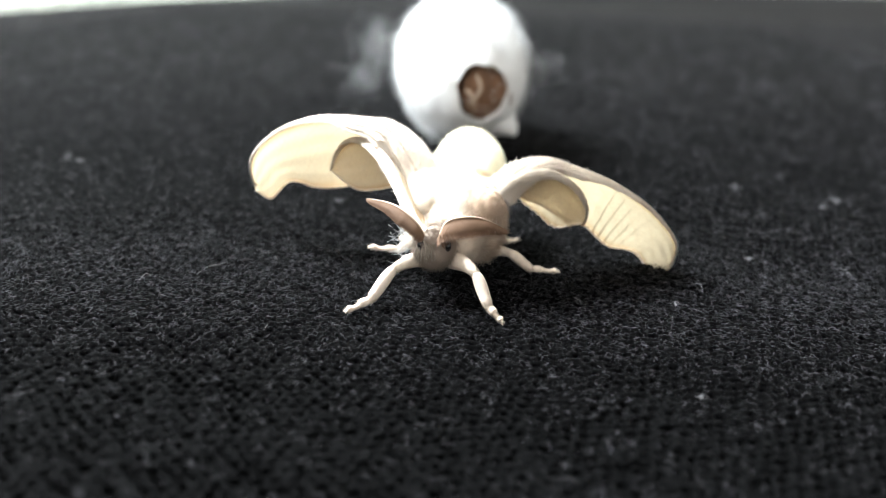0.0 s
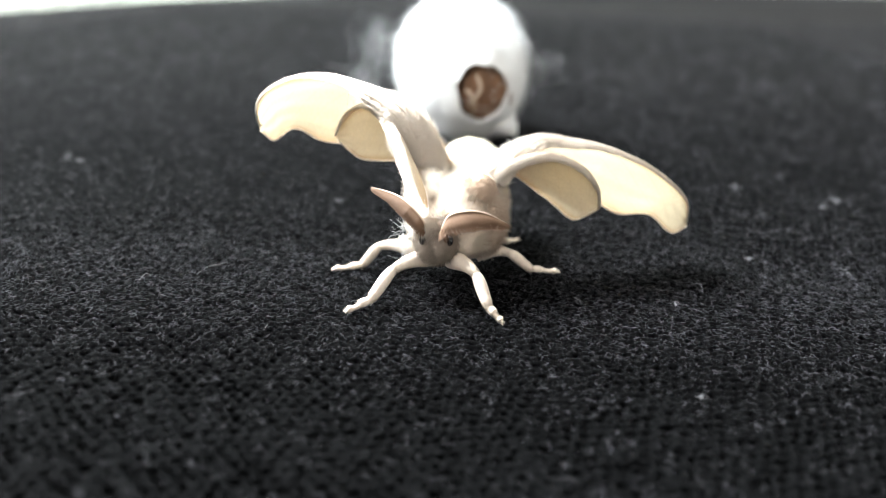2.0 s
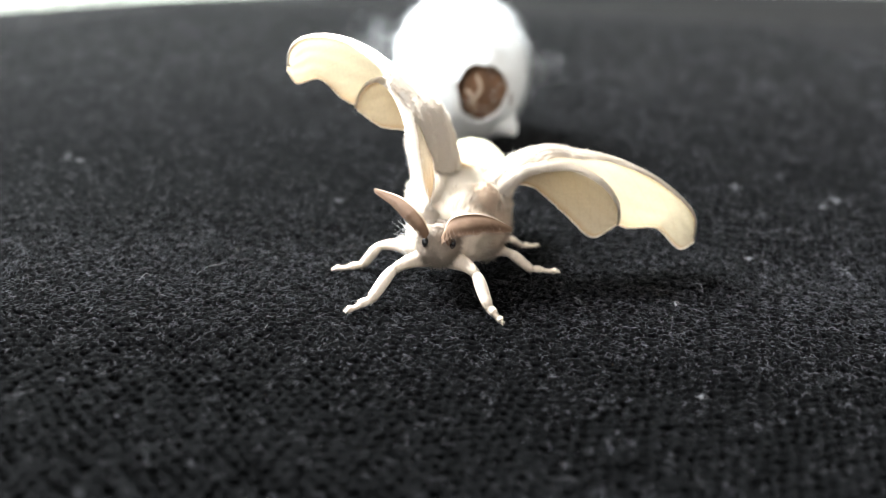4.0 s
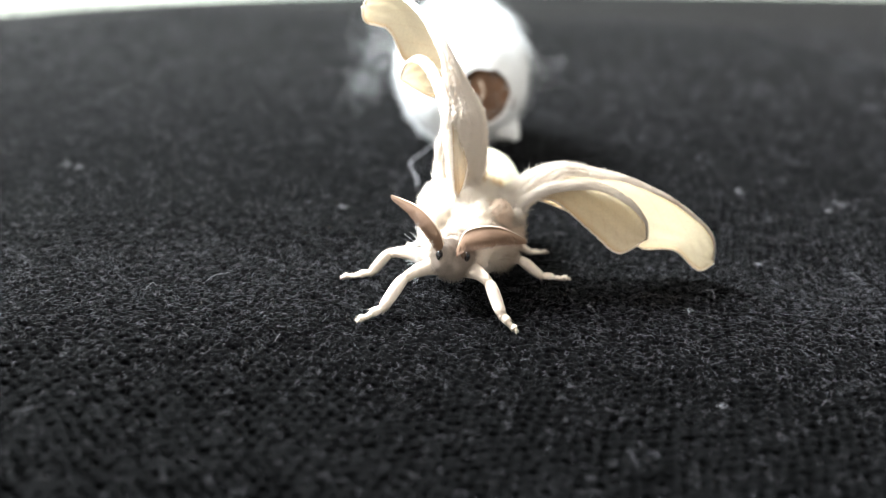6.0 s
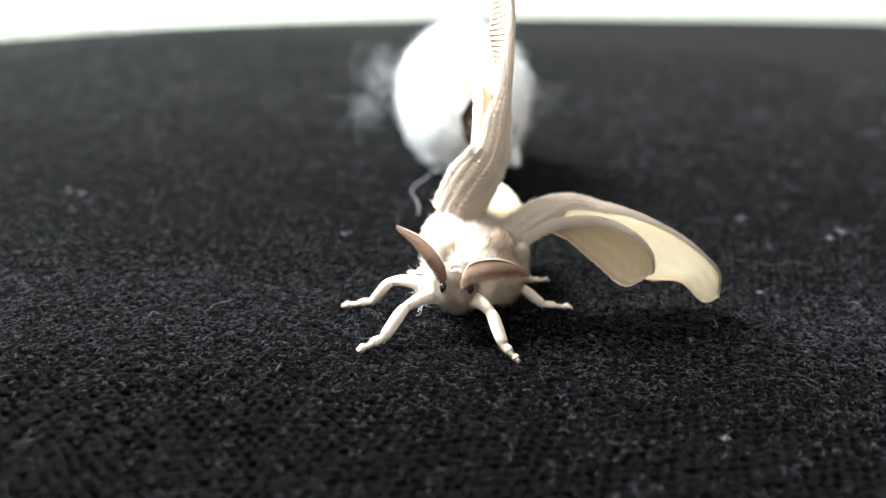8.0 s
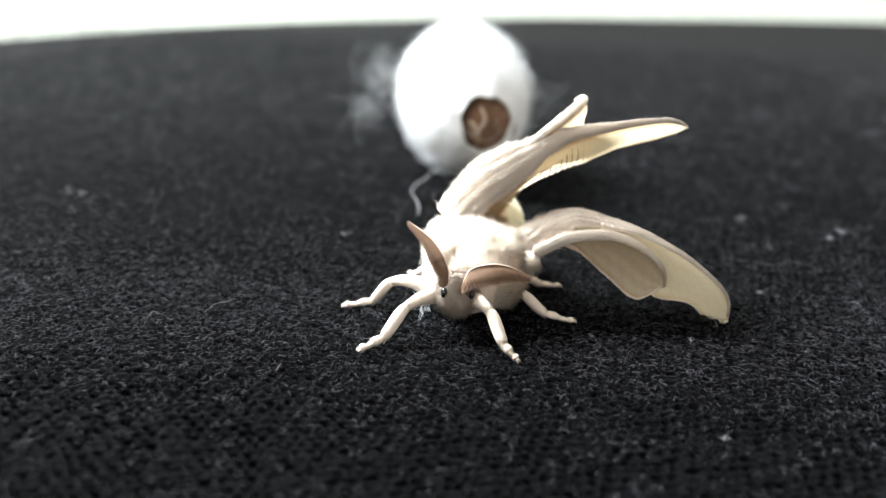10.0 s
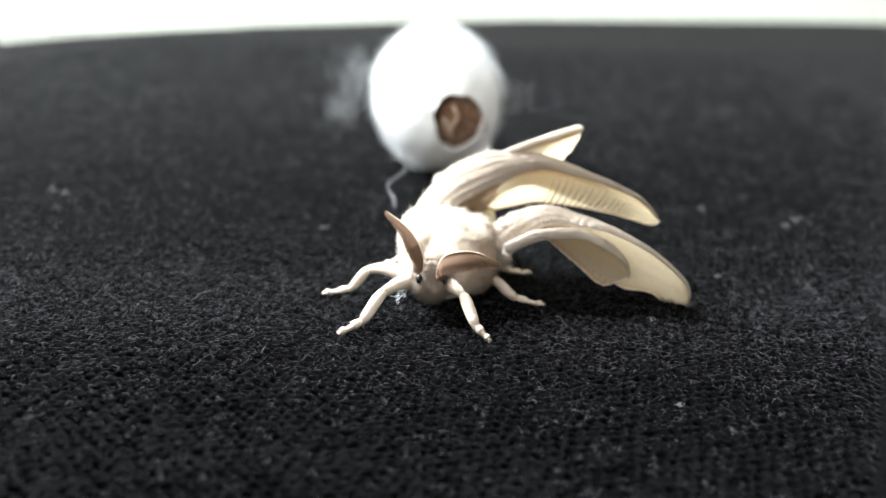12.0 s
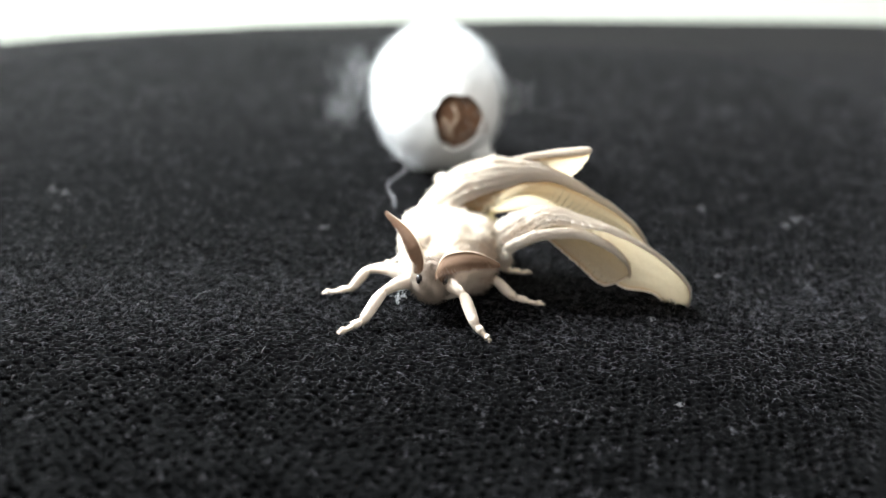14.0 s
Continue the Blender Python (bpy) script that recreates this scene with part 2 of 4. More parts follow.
def build_cloth():
    rows_, cols = 1060, 560
    y = (38 * (460 / 38) ** np.linspace(0, 1, rows_))[:, None] * np.ones((1, cols))
    s = np.linspace(-1, 1, cols)[None, :] * np.ones((rows_, 1))
    x = s * np.minimum(0.58 * y + 6, 150) * np.where(s < 0, np.clip(1.0 - (y - 300) / 700, 0.8, 1), 1)
    edge = np.minimum.reduce([(1 - np.abs(s)) * 12, (y - 38) / 3, (460 - y) / 100]).clip(0, 1)
    edge = edge * edge * (3 - 2 * edge)
    fade = np.clip((260 - y) / 130, 0.25, 1)
    z = (knit_height(x, y) * fade + 0.25 * lattice(x, y, 3.5, 9) * np.clip((y - 90) / 100, 0, 1) + swell(x, y) - 0.1) * edge - 0.5 * (1 - edge)
    co = np.stack([x, y, z], -1).reshape(-1, 3) * MM
    i, j = np.meshgrid(np.arange(rows_ - 1), np.arange(cols - 1), indexing="ij")
    a = (i * cols + j).ravel()
    quads = np.stack([a, a + 1, a + cols + 1, a + cols], -1)
    # the rest of the sheet, and its sides down to the floor
    rim = [(-420, -400), (520, -400), (640, 300), (560, 850), (391, 799), (230, 733), (89, 671), (-10, 594), (-93, 509),
           (-135, 447), (-160, 395), (-185, 325), (-235, 260), (-420, 180)]
    base = len(co)
    outer = [(px * MM, py * MM, -0.55 * MM) for px, py in rim]
    mid = [(px * 1.003 * MM, py * 1.003 * MM, -4 * MM) for px, py in rim]
    low = [(px * 1.004 * MM, py * 1.004 * MM, -0.5) for px, py in rim]
    n = len(rim)
    co = np.concatenate([co, outer, mid, low])
    me = bpy.data.meshes.new("ground")
    loops = [quads.ravel(), np.arange(base, base + n)]
    sizes = [np.full(len(quads), 4), np.array([n])]
    for k in range(n):
        m = (k + 1) % n
        for off in (0, n):
            loops.append(np.array([base + off + m, base + off + k, base + off + n + k, base + off + n + m]))
            sizes.append(np.array([4]))
    loops, sizes = np.concatenate(loops), np.concatenate(sizes)
    me.vertices.add(len(co))
    me.vertices.foreach_set("co", co.ravel())
    me.loops.add(len(loops))
    me.loops.foreach_set("vertex_index", loops)
    me.polygons.add(len(sizes))
    me.polygons.foreach_set("loop_start", np.concatenate([[0], np.cumsum(sizes)[:-1]]))
    me.polygons.foreach_set("loop_total", sizes)
    me.update(calc_edges=True)
    me.validate()
    me.polygons.foreach_set("use_smooth", np.ones(len(me.polygons), bool))
    me.materials.append(CLOTH)
    return tagged(new("ground", me), "soft black knitted cloth with fuzzy stitches", "cloth", kind="structure")


build_cloth()


def fibre_mesh(name, start, points, radius, mat):
    """Many thin three-sided fibres; points: fibres x 4 x 3 offsets in millimetres."""
    n, m = points.shape[:2]
    p = start[:, None, :] + points
    tang = np.gradient(p, axis=1)
    tang /= np.linalg.norm(tang, axis=2, keepdims=True) + 1e-9
    a = np.cross(tang, np.array([0.3, 0.2, 0.9]))
    a /= np.linalg.norm(a, axis=2, keepdims=True) + 1e-9
    b = np.cross(tang, a)
    ring = []
    for j in range(3):
        w = 2 * np.pi * j / 3
        ring.append(p + (a * np.cos(w) + b * np.sin(w)) * radius[:, None, None])
    v = np.stack(ring, 2).reshape(-1, 3) * MM
    f = []
    base = (np.arange(n) * m * 3)[:, None]
    for k in range(m - 1):
        for j in range(3):
            q = (j + 1) % 3
            f.append(base + np.array([[k * 3 + j, k * 3 + q, (k + 1) * 3 + q, (k + 1) * 3 + j]]))
    f = np.concatenate(f)
    me = bpy.data.meshes.new(name)
    me.vertices.add(len(v))
    me.vertices.foreach_set("co", v.ravel())
    me.loops.add(f.size)
    me.loops.foreach_set("vertex_index", f.ravel())
    me.polygons.add(len(f))
    me.polygons.foreach_set("loop_start", np.arange(len(f)) * 4)
    me.polygons.foreach_set("loop_total", np.full(len(f), 4))
    me.update(calc_edges=True)
    me.polygons.foreach_set("use_smooth", np.ones(len(f), bool))
    me.materials.append(mat)
    return new(name, me)


def build_fuzz():
    g = np.random.default_rng(11)
    n = 76000
    y = np.concatenate([39 + 80 * g.random(11000), np.clip(g.normal(81, 10, 33000), 44, 120), 98 + 320 * g.random(32000) ** 1.3])
    x = (2 * g.random(n) - 1) * (0.6 * y + 8)
    big = np.clip((y - 95) / 60, 0, 2.2) + 1
    start = np.stack([x, y, swell(x, y) + 0.03], -1)
    size = g.uniform(0.35, 1.1, n) * g.uniform(0.5, 1.0, n) * big
    turn = g.uniform(0, 2 * np.pi, n)
    k = np.linspace(0, 1, 4)[None, :]
    curl = g.uniform(-4.5, 4.5, n)[:, None]
    dx = np.cos(turn[:, None] + curl * k) * k * size[:, None]
    dy = np.sin(turn[:, None] + curl * k) * k * size[:, None]
    dz = np.sin(np.pi * k * g.uniform(0.5, 1.0, n)[:, None]) * g.uniform(0.05, 0.4, n)[:, None] * big[:, None] * np.where(y > 110, 1.8, 1.0)[:, None]
    ob = fibre_mesh("cloth_fuzz", start, np.stack([dx, dy, dz], -1), g.uniform(0.008, 0.017, n) * big, FIBRE)
    tagged(ob, "short curled black fibres standing on the cloth", "fuzz", kind="stuff")


build_fuzz()


# ---- cocoon ----
def build_cocoon():
    centre = vec(1.9, 148, 12.6)
    axis = Euler((radians(4.5), 0, radians(10.6))).to_matrix()
    root = tagged(new("cocoon"), "white silk cocoon with a torn brown-stained exit hole", "cocoon")
    root.location = vec(1.9, 148, 0)
    b, a = 10.75 * MM, 19.5 * MM
    nu, nv = 60, 72
    hole = 0.40

    def skin(i, j, shrink):
        w = 2 * math.pi * j / nv
        edge = hole * (1 + 0.05 * math.sin(3 * w + 0.5) + 0.025 * math.sin(7 * w) + 0.012 * math.sin(11 * w + 1))
        al = edge + (math.pi - edge) * i / nu
        d = Vector((math.sin(al) * math.cos(w), -math.cos(al), math.sin(al) * math.sin(w)))
        k = 1 + 0.025 * noise.noise(d * 2.5) + 0.012 * noise.noise(d * 9)
        flat = 0.985 if d.z < -0.9 else 1.0
        return axis @ Vector((d.x * (b - shrink), d.y * (a - shrink), d.z * (1.14 * b - shrink) * flat)) * k + Vector((0, 0, centre.z))

    outer = [skin(i, j, 0) for i in range(nu + 1) for j in range(nv)]
    inner = [skin(i, j, 0.7 * MM) for i in range(nu + 1) for j in range(nv)]
    piece("shell", (outer, grid_faces(nu + 1, nv, True)), SILK, root)
    lip = [skin(0, j, s * MM * 0.7) for s in (0, 0.5, 1) for j in range(nv)]
    lip = [p + Vector((0, -0.25 * MM if nv <= k < 2 * nv else 0, 0)) for k, p in enumerate(lip)]
    piece("hole_rim", (lip, grid_faces(3, nv, True)), SILK, root, "frayed silk rim of the exit hole")
    piece("inside", (inner, [tuple(reversed(q)) for q in grid_faces(nu + 1, nv, True)]), STAIN, root, "brown-stained inside")
    # shed skin behind the hole, and threads across it
    front = axis @ Vector((0, -a, 0)) + Vector((0, 0, centre.z))
    piece("cast_skin", blob(front + vec(0.1, 3.5, -0.1), (4.3 * MM, 1.6 * MM, 4.3 * MM), lump=0.16, scale=2.6), STAIN, root,
          "crumpled brown shed skin inside the hole")
    for k, pts in enumerate((
            [(-1.4, 0.3, 3.1), (-0.6, -0.3, 1.6), (-0.9, -0.2, 0.2), (-2.0, 0.1, -1.2), (-2.6, 0.4, -2.2)],
            [(-3.0, 0.5, 0.8), (-2.2, 0.0, 0.2), (-1.4, 0.0, -1.4), (-1.6, 0.4, -2.9)])):
        piece("silk_strand", tube([front + vec(*p) for p in pts], [0.16 * MM, 0.26 * MM, 0.2 * MM, 0.1 * MM], 20, 6, rough=0.6, seed=k),
              STRAND, root, "torn white silk strand across the hole")
    piece("silk_flap", tube([vec(4.2, -9.0, 7.0), vec(7.4, -11.2, 5.2), vec(9.4, -12.2, 3.6)], [5.0 * MM, 3.6 * MM, 0.9 * MM], 14, 10, 0.6, 0.3, 5), SILK, root, "small torn silk flap")
    # loose floss round the shell
    g = np.random.default_rng(3)
    n = 3000
    w, al = g.uniform(0, 2 * np.pi, n), np.arccos(g.uniform(-1, 0.9, n))
    d = np.stack([np.sin(al) * np.cos(w), -np.cos(al), np.sin(al) * np.sin(w)], -1)
    keep = al > 0.52
    d = d[keep]
    n = len(d)
    p0 = d * np.array([11.0, 19.5, 12.5])
    k = np.linspace(0, 1, 6)[None, :, None]
    side = np.cross(d, g.standard_normal((n, 3)))
    side /= np.linalg.norm(side, axis=1, keepdims=True)
    size = g.uniform(2, 7, n)[:, None, None]
    pts = side[:, None, :] * k * size + d[:, None, :] * (np.sin(np.pi * k) * g.uniform(0.1, 0.9, n)[:, None, None] - 0.02 * k * k * size ** 2 * 0.5)
    pts = pts + 0.25 * g.standard_normal((n, 6, 3)) * k
    ob = fibre_mesh("floss", p0, pts, g.uniform(0.010, 0.022, n), FLOSS)
    ob.parent = root
    ob.location = (0, 0, centre.z)
    ob.rotation_euler = (0, 0, radians(7))
    # wisps that stand away from the shell
    for k, (c, spread, count) in enumerate((((-14.0, -3, 4.0), (3.2, 3.0, 4.0), 130), ((13.0, -3, 1.0), (2.4, 2.0, 3.0), 40),
                                            ((-17.0, -4, -1.5), (2.4, 2.0, 3.0), 60))):
        s0 = np.array(c) + g.standard_normal((count, 3)) * np.array(spread) * 0.5
        kk = np.linspace(0, 1, 6)[None, :, None]
        di = g.standard_normal((count, 3))
        di /= np.linalg.norm(di, axis=1, keepdims=True)
        bend = np.cross(di, g.standard_normal((count, 3)))
        pts = di[:, None, :] * kk * g.uniform(2, 6, count)[:, None, None] + bend[:, None, :] * np.sin(np.pi * kk) * 0.9
        ob = fibre_mesh("wisp", s0, pts, g.uniform(0.004, 0.009, count), FLOSS)
        ob.parent = root
        ob.location = (0, 0, centre.z)
    return root


build_cocoon()


def build_thread():
    pts = [(-1.2, 134.0, 3.2), (-3.0, 131.0, 2.9), (-4.3, 128.0, 2.5), (-5.6, 125.0, 2.3), (-5.9, 122.5, 1.6), (-5.1, 120.0, 1.3), (-4.7, 118.0, 0.8), (-4.8, 115.5, 0.1)]
    o = Vector(pts[-1]) * MM
    ob = piece("silk_thread", tube([vec(*p) - o for p in pts], [0.04 * MM, 0.07 * MM, 0.09 * MM, 0.06 * MM, 0.08 * MM, 0.04 * MM], 40, 6, rough=0.6),
               LINT, at=o)
    tagged(ob, "loose curling white silk thread between cocoon and cloth", "thread")


build_thread()


# ---- lint on the cloth ----
def build_lint():
    g = np.random.default_rng(21)
    spots = [(-57.9, 122.1, 1.6), (-55.5, 121.0, 1.2), (-14.1, 106.3, 1.0), (35.5, 90.3, 0.8), (56.7, 115.0, 1.6), (53.5, 112.0, 1.1),
             (23.6, 75.9, 0.7), (13.7, 76.4, 0.45), (44.0, 121.0, 1.2), (21.1, 58.0, 0.5)]
    for x, y, size in spots:
        n = 9
        di = g.standard_normal((n, 3)) * np.array([1, 1, 0.3])
        di /= np.linalg.norm(di, axis=1, keepdims=True)
        k = np.linspace(0, 1, 5)[None, :, None]
        bend = np.cross(di, g.standard_normal((n, 3)))
        pts = di[:, None, :] * k * size * g.uniform(0.4, 1.0, n)[:, None, None] + bend[:, None, :] * np.sin(np.pi * k) * 0.3 * size
        pts[..., 2] = np.abs(pts[..., 2])
        ob = fibre_mesh("lint", g.standard_normal((n, 3)) * 0.12 * size * np.array([1, 1, 0.1]), pts, g.uniform(0.012, 0.022, n), LINT)
        ob.location = vec(x, y, 0.08)
        tagged(ob, "tiny pale tuft of lint on black cloth", "lint", "lint on the cloth")


build_lint()


def build_loose_fibre(points):
    """A single long curly fibre lying on the nap."""
    o = vec(*points[0], 0.3)
    pts = [vec(x, y, 0.3 + 0.25 * (k % 2)) - o for k, (x, y) in enumerate(points)]
    ob = piece("loose_fibre", tube(pts, [0.010 * MM, 0.017 * MM, 0.016 * MM, 0.008 * MM], 24, 5, rough=0.4), LINT, at=o)
    tagged(ob, "thin pale curly fibre lying on black cloth", "fibre", "loose fibres on the cloth")


build_loose_fibre([(-25.4, 78.6), (-24.8, 80.0), (-24.5, 81.3), (-23.7, 80.9), (-23.1, 82.5)])
build_loose_fibre([(26.7, 81.3), (27.3, 80.8), (27.3, 79.6), (26.6, 78.7)])
build_loose_fibre([(44.7, 87.6), (45.3, 87.0), (45.5, 85.4)])
build_loose_fibre([(-15.8, 66.2), (-15.6, 67.0), (-15.6, 67.8)])
build_loose_fibre([(-30.6, 76.6), (-30.3, 77.8), (-29.8, 77.7)])

# ---- silk moth ----
BASE = Vector((1.0, 80.0, 0.0))


def at_moth(x, y, z):
    """A world place in millimetres, in the moth's space in metres."""
    return (Vector((x, y, z)) - BASE) * MM


moth = tagged(new("silk_moth"), "cream furry silk moth spreading its wings on black cloth", "moth")
moth.location = BASE * MM

RIDGE = [(0, 0, 0), (3, 0.9, 3.1), (6.5, 1.2, 5.0), (10, 0.9, 4.8), (13.8, 0.6, 3.9), (18.5, 1.2, 1.9), (22, 2.4, -0.2), (23.5, 3.8, -1.5),
         (24.1, 5.6, -2.9)]
MARGIN = [(0.3, 2.5, 0.3), (2.5, 5.2, 0.9), (6, 7.4, 0.8), (10, 8.6, -0.4), (13.5, 8.4, -1.6), (16.6, 7.9, -2.3), (20.1, 7.2, -2.3),
          (23.0, 7.7, -4.0), (24.3, 6.2, -3.3)]
# the other forewing hangs narrower near its root
NARROW = (0.6, 0.6, 0.62, 0.68, 0.8, 0.95, 1, 1, 1)
MARGIN_RIGHT = [tuple(a + (b - a) * k for a, b in zip(p, q)) for p, q, k in zip(RIDGE, MARGIN, NARROW)]
HIND_RIGHT = ([(0.5, 1.0, -0.8), (3, 1.0, 2.0), (7.1, 1.3, 3.6), (11, 1.4, 2.9), (13.6, 1.9, 1.2), (14.8, 3.0, -0.7)],
              [(1, 3, 0), (3, 4.2, 0.9), (5.2, 4.9, 1.0), (9.5, 6.0, -1.2), (13, 5.4, -3.0), (14.8, 3.3, -1.0)])
HIND_LEFT = ([(-3.4, 1.7, -4.3), (-1.5, 1.4, -2.6), (2.6, 0.9, 1.8), (6.5, 0.6, 3.8), (10, 0.6, 3.6), (12.3, 0.6, 1.8), (13, 0.7, -0.4)],
             [(-3.2, 2.0, -4.2), (-1, 3, -1.8), (3.2, 4.2, 0.4), (5.6, 4.7, 0.2), (9, 4.8, -0.9), (11.5, 3.6, -1.7), (13, 1.0, -0.8)])


FORE_LIP = {1: [2.5, 2.6, 2.3, 1.6, 0.85, 0.5, 0.34, 0.26, 0.2], -1: [4.0, 4.2, 3.5, 2.2, 1.1, 0.6, 0.38, 0.28, 0.2]}
HIND_LIP = [0.5, 0.7, 0.85, 0.9, 0.85, 0.6, 0.35]


def wing_frame(ridge, margin, u):
    """Front edge, hind edge, and the ways along the wing, across it and out of it."""
    a, b = spline(ridge, u), spline(margin, u)
    along = (spline(ridge, min(1, u + 0.03)) - spline(ridge, max(0, u - 0.03))).normalized()
    chord = b - a
    nrm = along.cross(chord)
    nrm = nrm.normalized() if nrm.length > 1e-9 else Vector((0, 0, 1))
    if nrm.z < 0 and len(ridge) < 20:
        nrm = -nrm
    across = nrm.cross(along)
    if across.dot(chord) < 0:
        across = -across
    return a, b, along, across, nrm


def membrane_row(ridge, margin, u, nv, camber):
    a, b, along, across, nrm = wing_frame(ridge, margin, u)
    chord = b - a
    out = []
    for j in range(nv + 1):
        v = j / nv
        bulge = camber * chord.length * 4 * v * (1 - v) * (1.25 - 0.5 * v)
        ray = (u - 0.3 * v) * 11
        fold = 0.02 * math.sin(2 * math.pi * ray) * min(1, chord.length / 4) * v + 0.05 * math.sin(v * 23 + 3 * u) * min(1, chord.length / 4)
        out.append(a + chord * v + nrm * (bulge + fold))
    return out


LIP_LOOP = [(0.0, -1.0), (-0.10, -0.82), (-0.17, -0.55), (-0.17, -0.28), (-0.10, -0.08), (0.02, 0.03),
            (0.42, 0.03), (0.3, -0.2), (0.14, -0.5), (0.06, -0.85)]


def lip_row(ridge, margin, lip, u):
    """The rolled, thick front edge: a closed loop round it."""
    a, b, along, across, nrm = wing_frame(ridge, margin, u)
    w = value(lip, u)
    return [a + across * (c * w + 0.05 * noise.noise(Vector((u * 9, n * 3, c)))) + nrm * (n * w) for c, n in LIP_LOOP]


def wing_panel(name, ridge, margin, lip, side, camber, u0, u1, parent, seed, fluffy, fore):
    """A strip of the wing between two places along it: skin, rolled front edge, rim and hairs."""
    rnd = random.Random(seed)
    flip = Vector((side, 1, 1))
    origin = spline(ridge, u0) * flip
    nu, nv = 4, 20
    du = u1 - u0
    skin, uv = [], []
    for i in range(nu + 1):
        k = i / nu
        row = membrane_row(ridge, margin, u0 + du * k, nv, camber)
        before = membrane_row(ridge, margin, max(0, u0 - 0.5 * du), nv, camber)
        after = membrane_row(ridge, margin, min(1, u1 + 0.5 * du), nv, camber)
        for j, p in enumerate(row):
            v = j / nv
            # the edges reach a little under the next strip, more so towards the rim
            lap = (0.01 + 0.03 * v) * (2 * abs(k - 0.5)) ** 3
            q = p.lerp(after[j] if k > 0.5 else before[j], lap * 0.7) if 0.001 < u0 + du * k < 0.999 else p
            skin.append((q * flip - origin) * MM)
            uv.append((u0 + du * k, v))
    skin_faces = grid_faces(nu + 1, nv + 1)
    if side < 0:
        skin_faces = [tuple(reversed(f)) for f in skin_faces]
    lips, m = [], len(LIP_LOOP)
    for i in range(nu + 1):
        u = min(1, max(0, u0 + du * (i / nu * 1.16 - 0.08)))
        lips += [(p * flip - origin) * MM for p in lip_row(ridge, margin, lip, u)]
    lip_faces = grid_faces(nu + 1, m, True)
    lip_faces += [tuple(range(m)), tuple(range(nu * m + m - 1, nu * m - 1, -1))]
    rim = tube([(membrane_row(ridge, margin, min(1, max(0, u0 + du * (k / 4 * 1.1 - 0.05))), 2, camber)[-1] * flip - origin) * MM for k in range(5)],
               [0.12 * MM, 0.12 * MM], 5, 5)
    places, ways, sizes = [], [], []
    for k in range(fluffy):
        u = u0 + du * rnd.random()
        a, b, along, across, nrm = wing_frame(ridge, margin, u)
        w = value(lip, u)
        c, n = LIP_LOOP[rnd.randrange(0, 6)]
        c, n = c + rnd.uniform(-0.06, 0.06), n + rnd.uniform(-0.1, 0.1)
        out = (across * (c - 0.1) + nrm * (n + 0.5)).normalized()
        low = max(0, 1 - u * 2.2)
        places.append((a + across * (c * w) * 0.97 + nrm * n * w * 0.97) * flip - origin)
        ways.append((out * (0.35 + 0.2 * low) + along * 1.0 + nrm * 0.1) * flip + Vector((rnd.gauss(0, 0.2), rnd.gauss(0, 0.2), rnd.gauss(0, 0.2))))
        sizes.append(rnd.uniform(0.25, 0.6) * (0.6 + 1.1 * low) * (1.7 if rnd.random() < 0.03 else 1))
    fluff = spikes(np.array(places) * MM, np.array(ways), np.array(sizes) * MM, 0.024 * MM)
    geo = join((skin, skin_faces), (lips, lip_faces), rim, fluff)
    white = len(geo[1])
    if fore and u0 < 0.26:
        places, ways, sizes = [], [], []
        for k in range(int(9000 * du)):
            u, v = u0 + du * rnd.random(), rnd.uniform(0.05, 0.8)
            a, b, along, across, nrm = wing_frame(ridge, margin, u)
            places.append((a + (b - a) * v + nrm * 0.1) * flip - origin)
            ways.append((nrm * 0.7 + along * 0.6 + across * 0.8) * flip + Vector((rnd.gauss(0, 0.3), rnd.gauss(0, 0.3), rnd.gauss(0, 0.3))))
            sizes.append(rnd.uniform(0.4, 1.1))
        geo = join(geo, spikes(np.array(places) * MM, np.array(ways), np.array(sizes) * MM, 0.03 * MM))
    ob = piece(name, geo, WING, parent, at=origin * MM)
    ob.data.materials.append(COSTA)
    first = len(skin_faces)
    ob.data.materials.append(BROWN)
    ob.data.polygons.foreach_set("material_index", [0 if k < first else 1 if k < white else 2 for k in range(len(ob.data.polygons))])
    layer = ob.data.uv_layers.new(name="wing")
    at = np.zeros(len(ob.data.loops), np.int32)
    ob.data.loops.foreach_get("vertex_index", at)
    table = np.full((len(geo[0]), 2), 0.5)
    table[:len(uv)] = uv
    layer.data.foreach_set("uv", table[at].ravel())
    return ob


def fur(centre, radii, count, length, seed, lean=Vector((0, 0.8, 0.2)), turn=None, low=-0.6, clump=0.55):
    """Hairs over an ellipsoid, leaning one way in tufts."""
    rnd = random.Random(seed)
    places, ways, sizes = [], [], []
    while len(places) < count:
        d = Vector((rnd.gauss(0, 1), rnd.gauss(0, 1), rnd.gauss(0, 1))).normalized()
        if d.z < low:
            continue
        p = Vector((d.x * radii[0], d.y * radii[1], d.z * radii[2])) * 0.97
        if turn:
            p = turn @ p
        places.append(Vector(centre) + p)
        swirl = noise.noise_vector(p * 900 + Vector((seed, 0, 0)))
        ways.append(d * 0.75 + lean + swirl * clump + Vector((rnd.gauss(0, 0.14), rnd.gauss(0, 0.14), rnd.gauss(0, 0.14))))
        sizes.append(length * rnd.uniform(0.5, 1.3))
    return spikes(np.array(places), np.array(ways), np.array(sizes), 0.024 * MM)


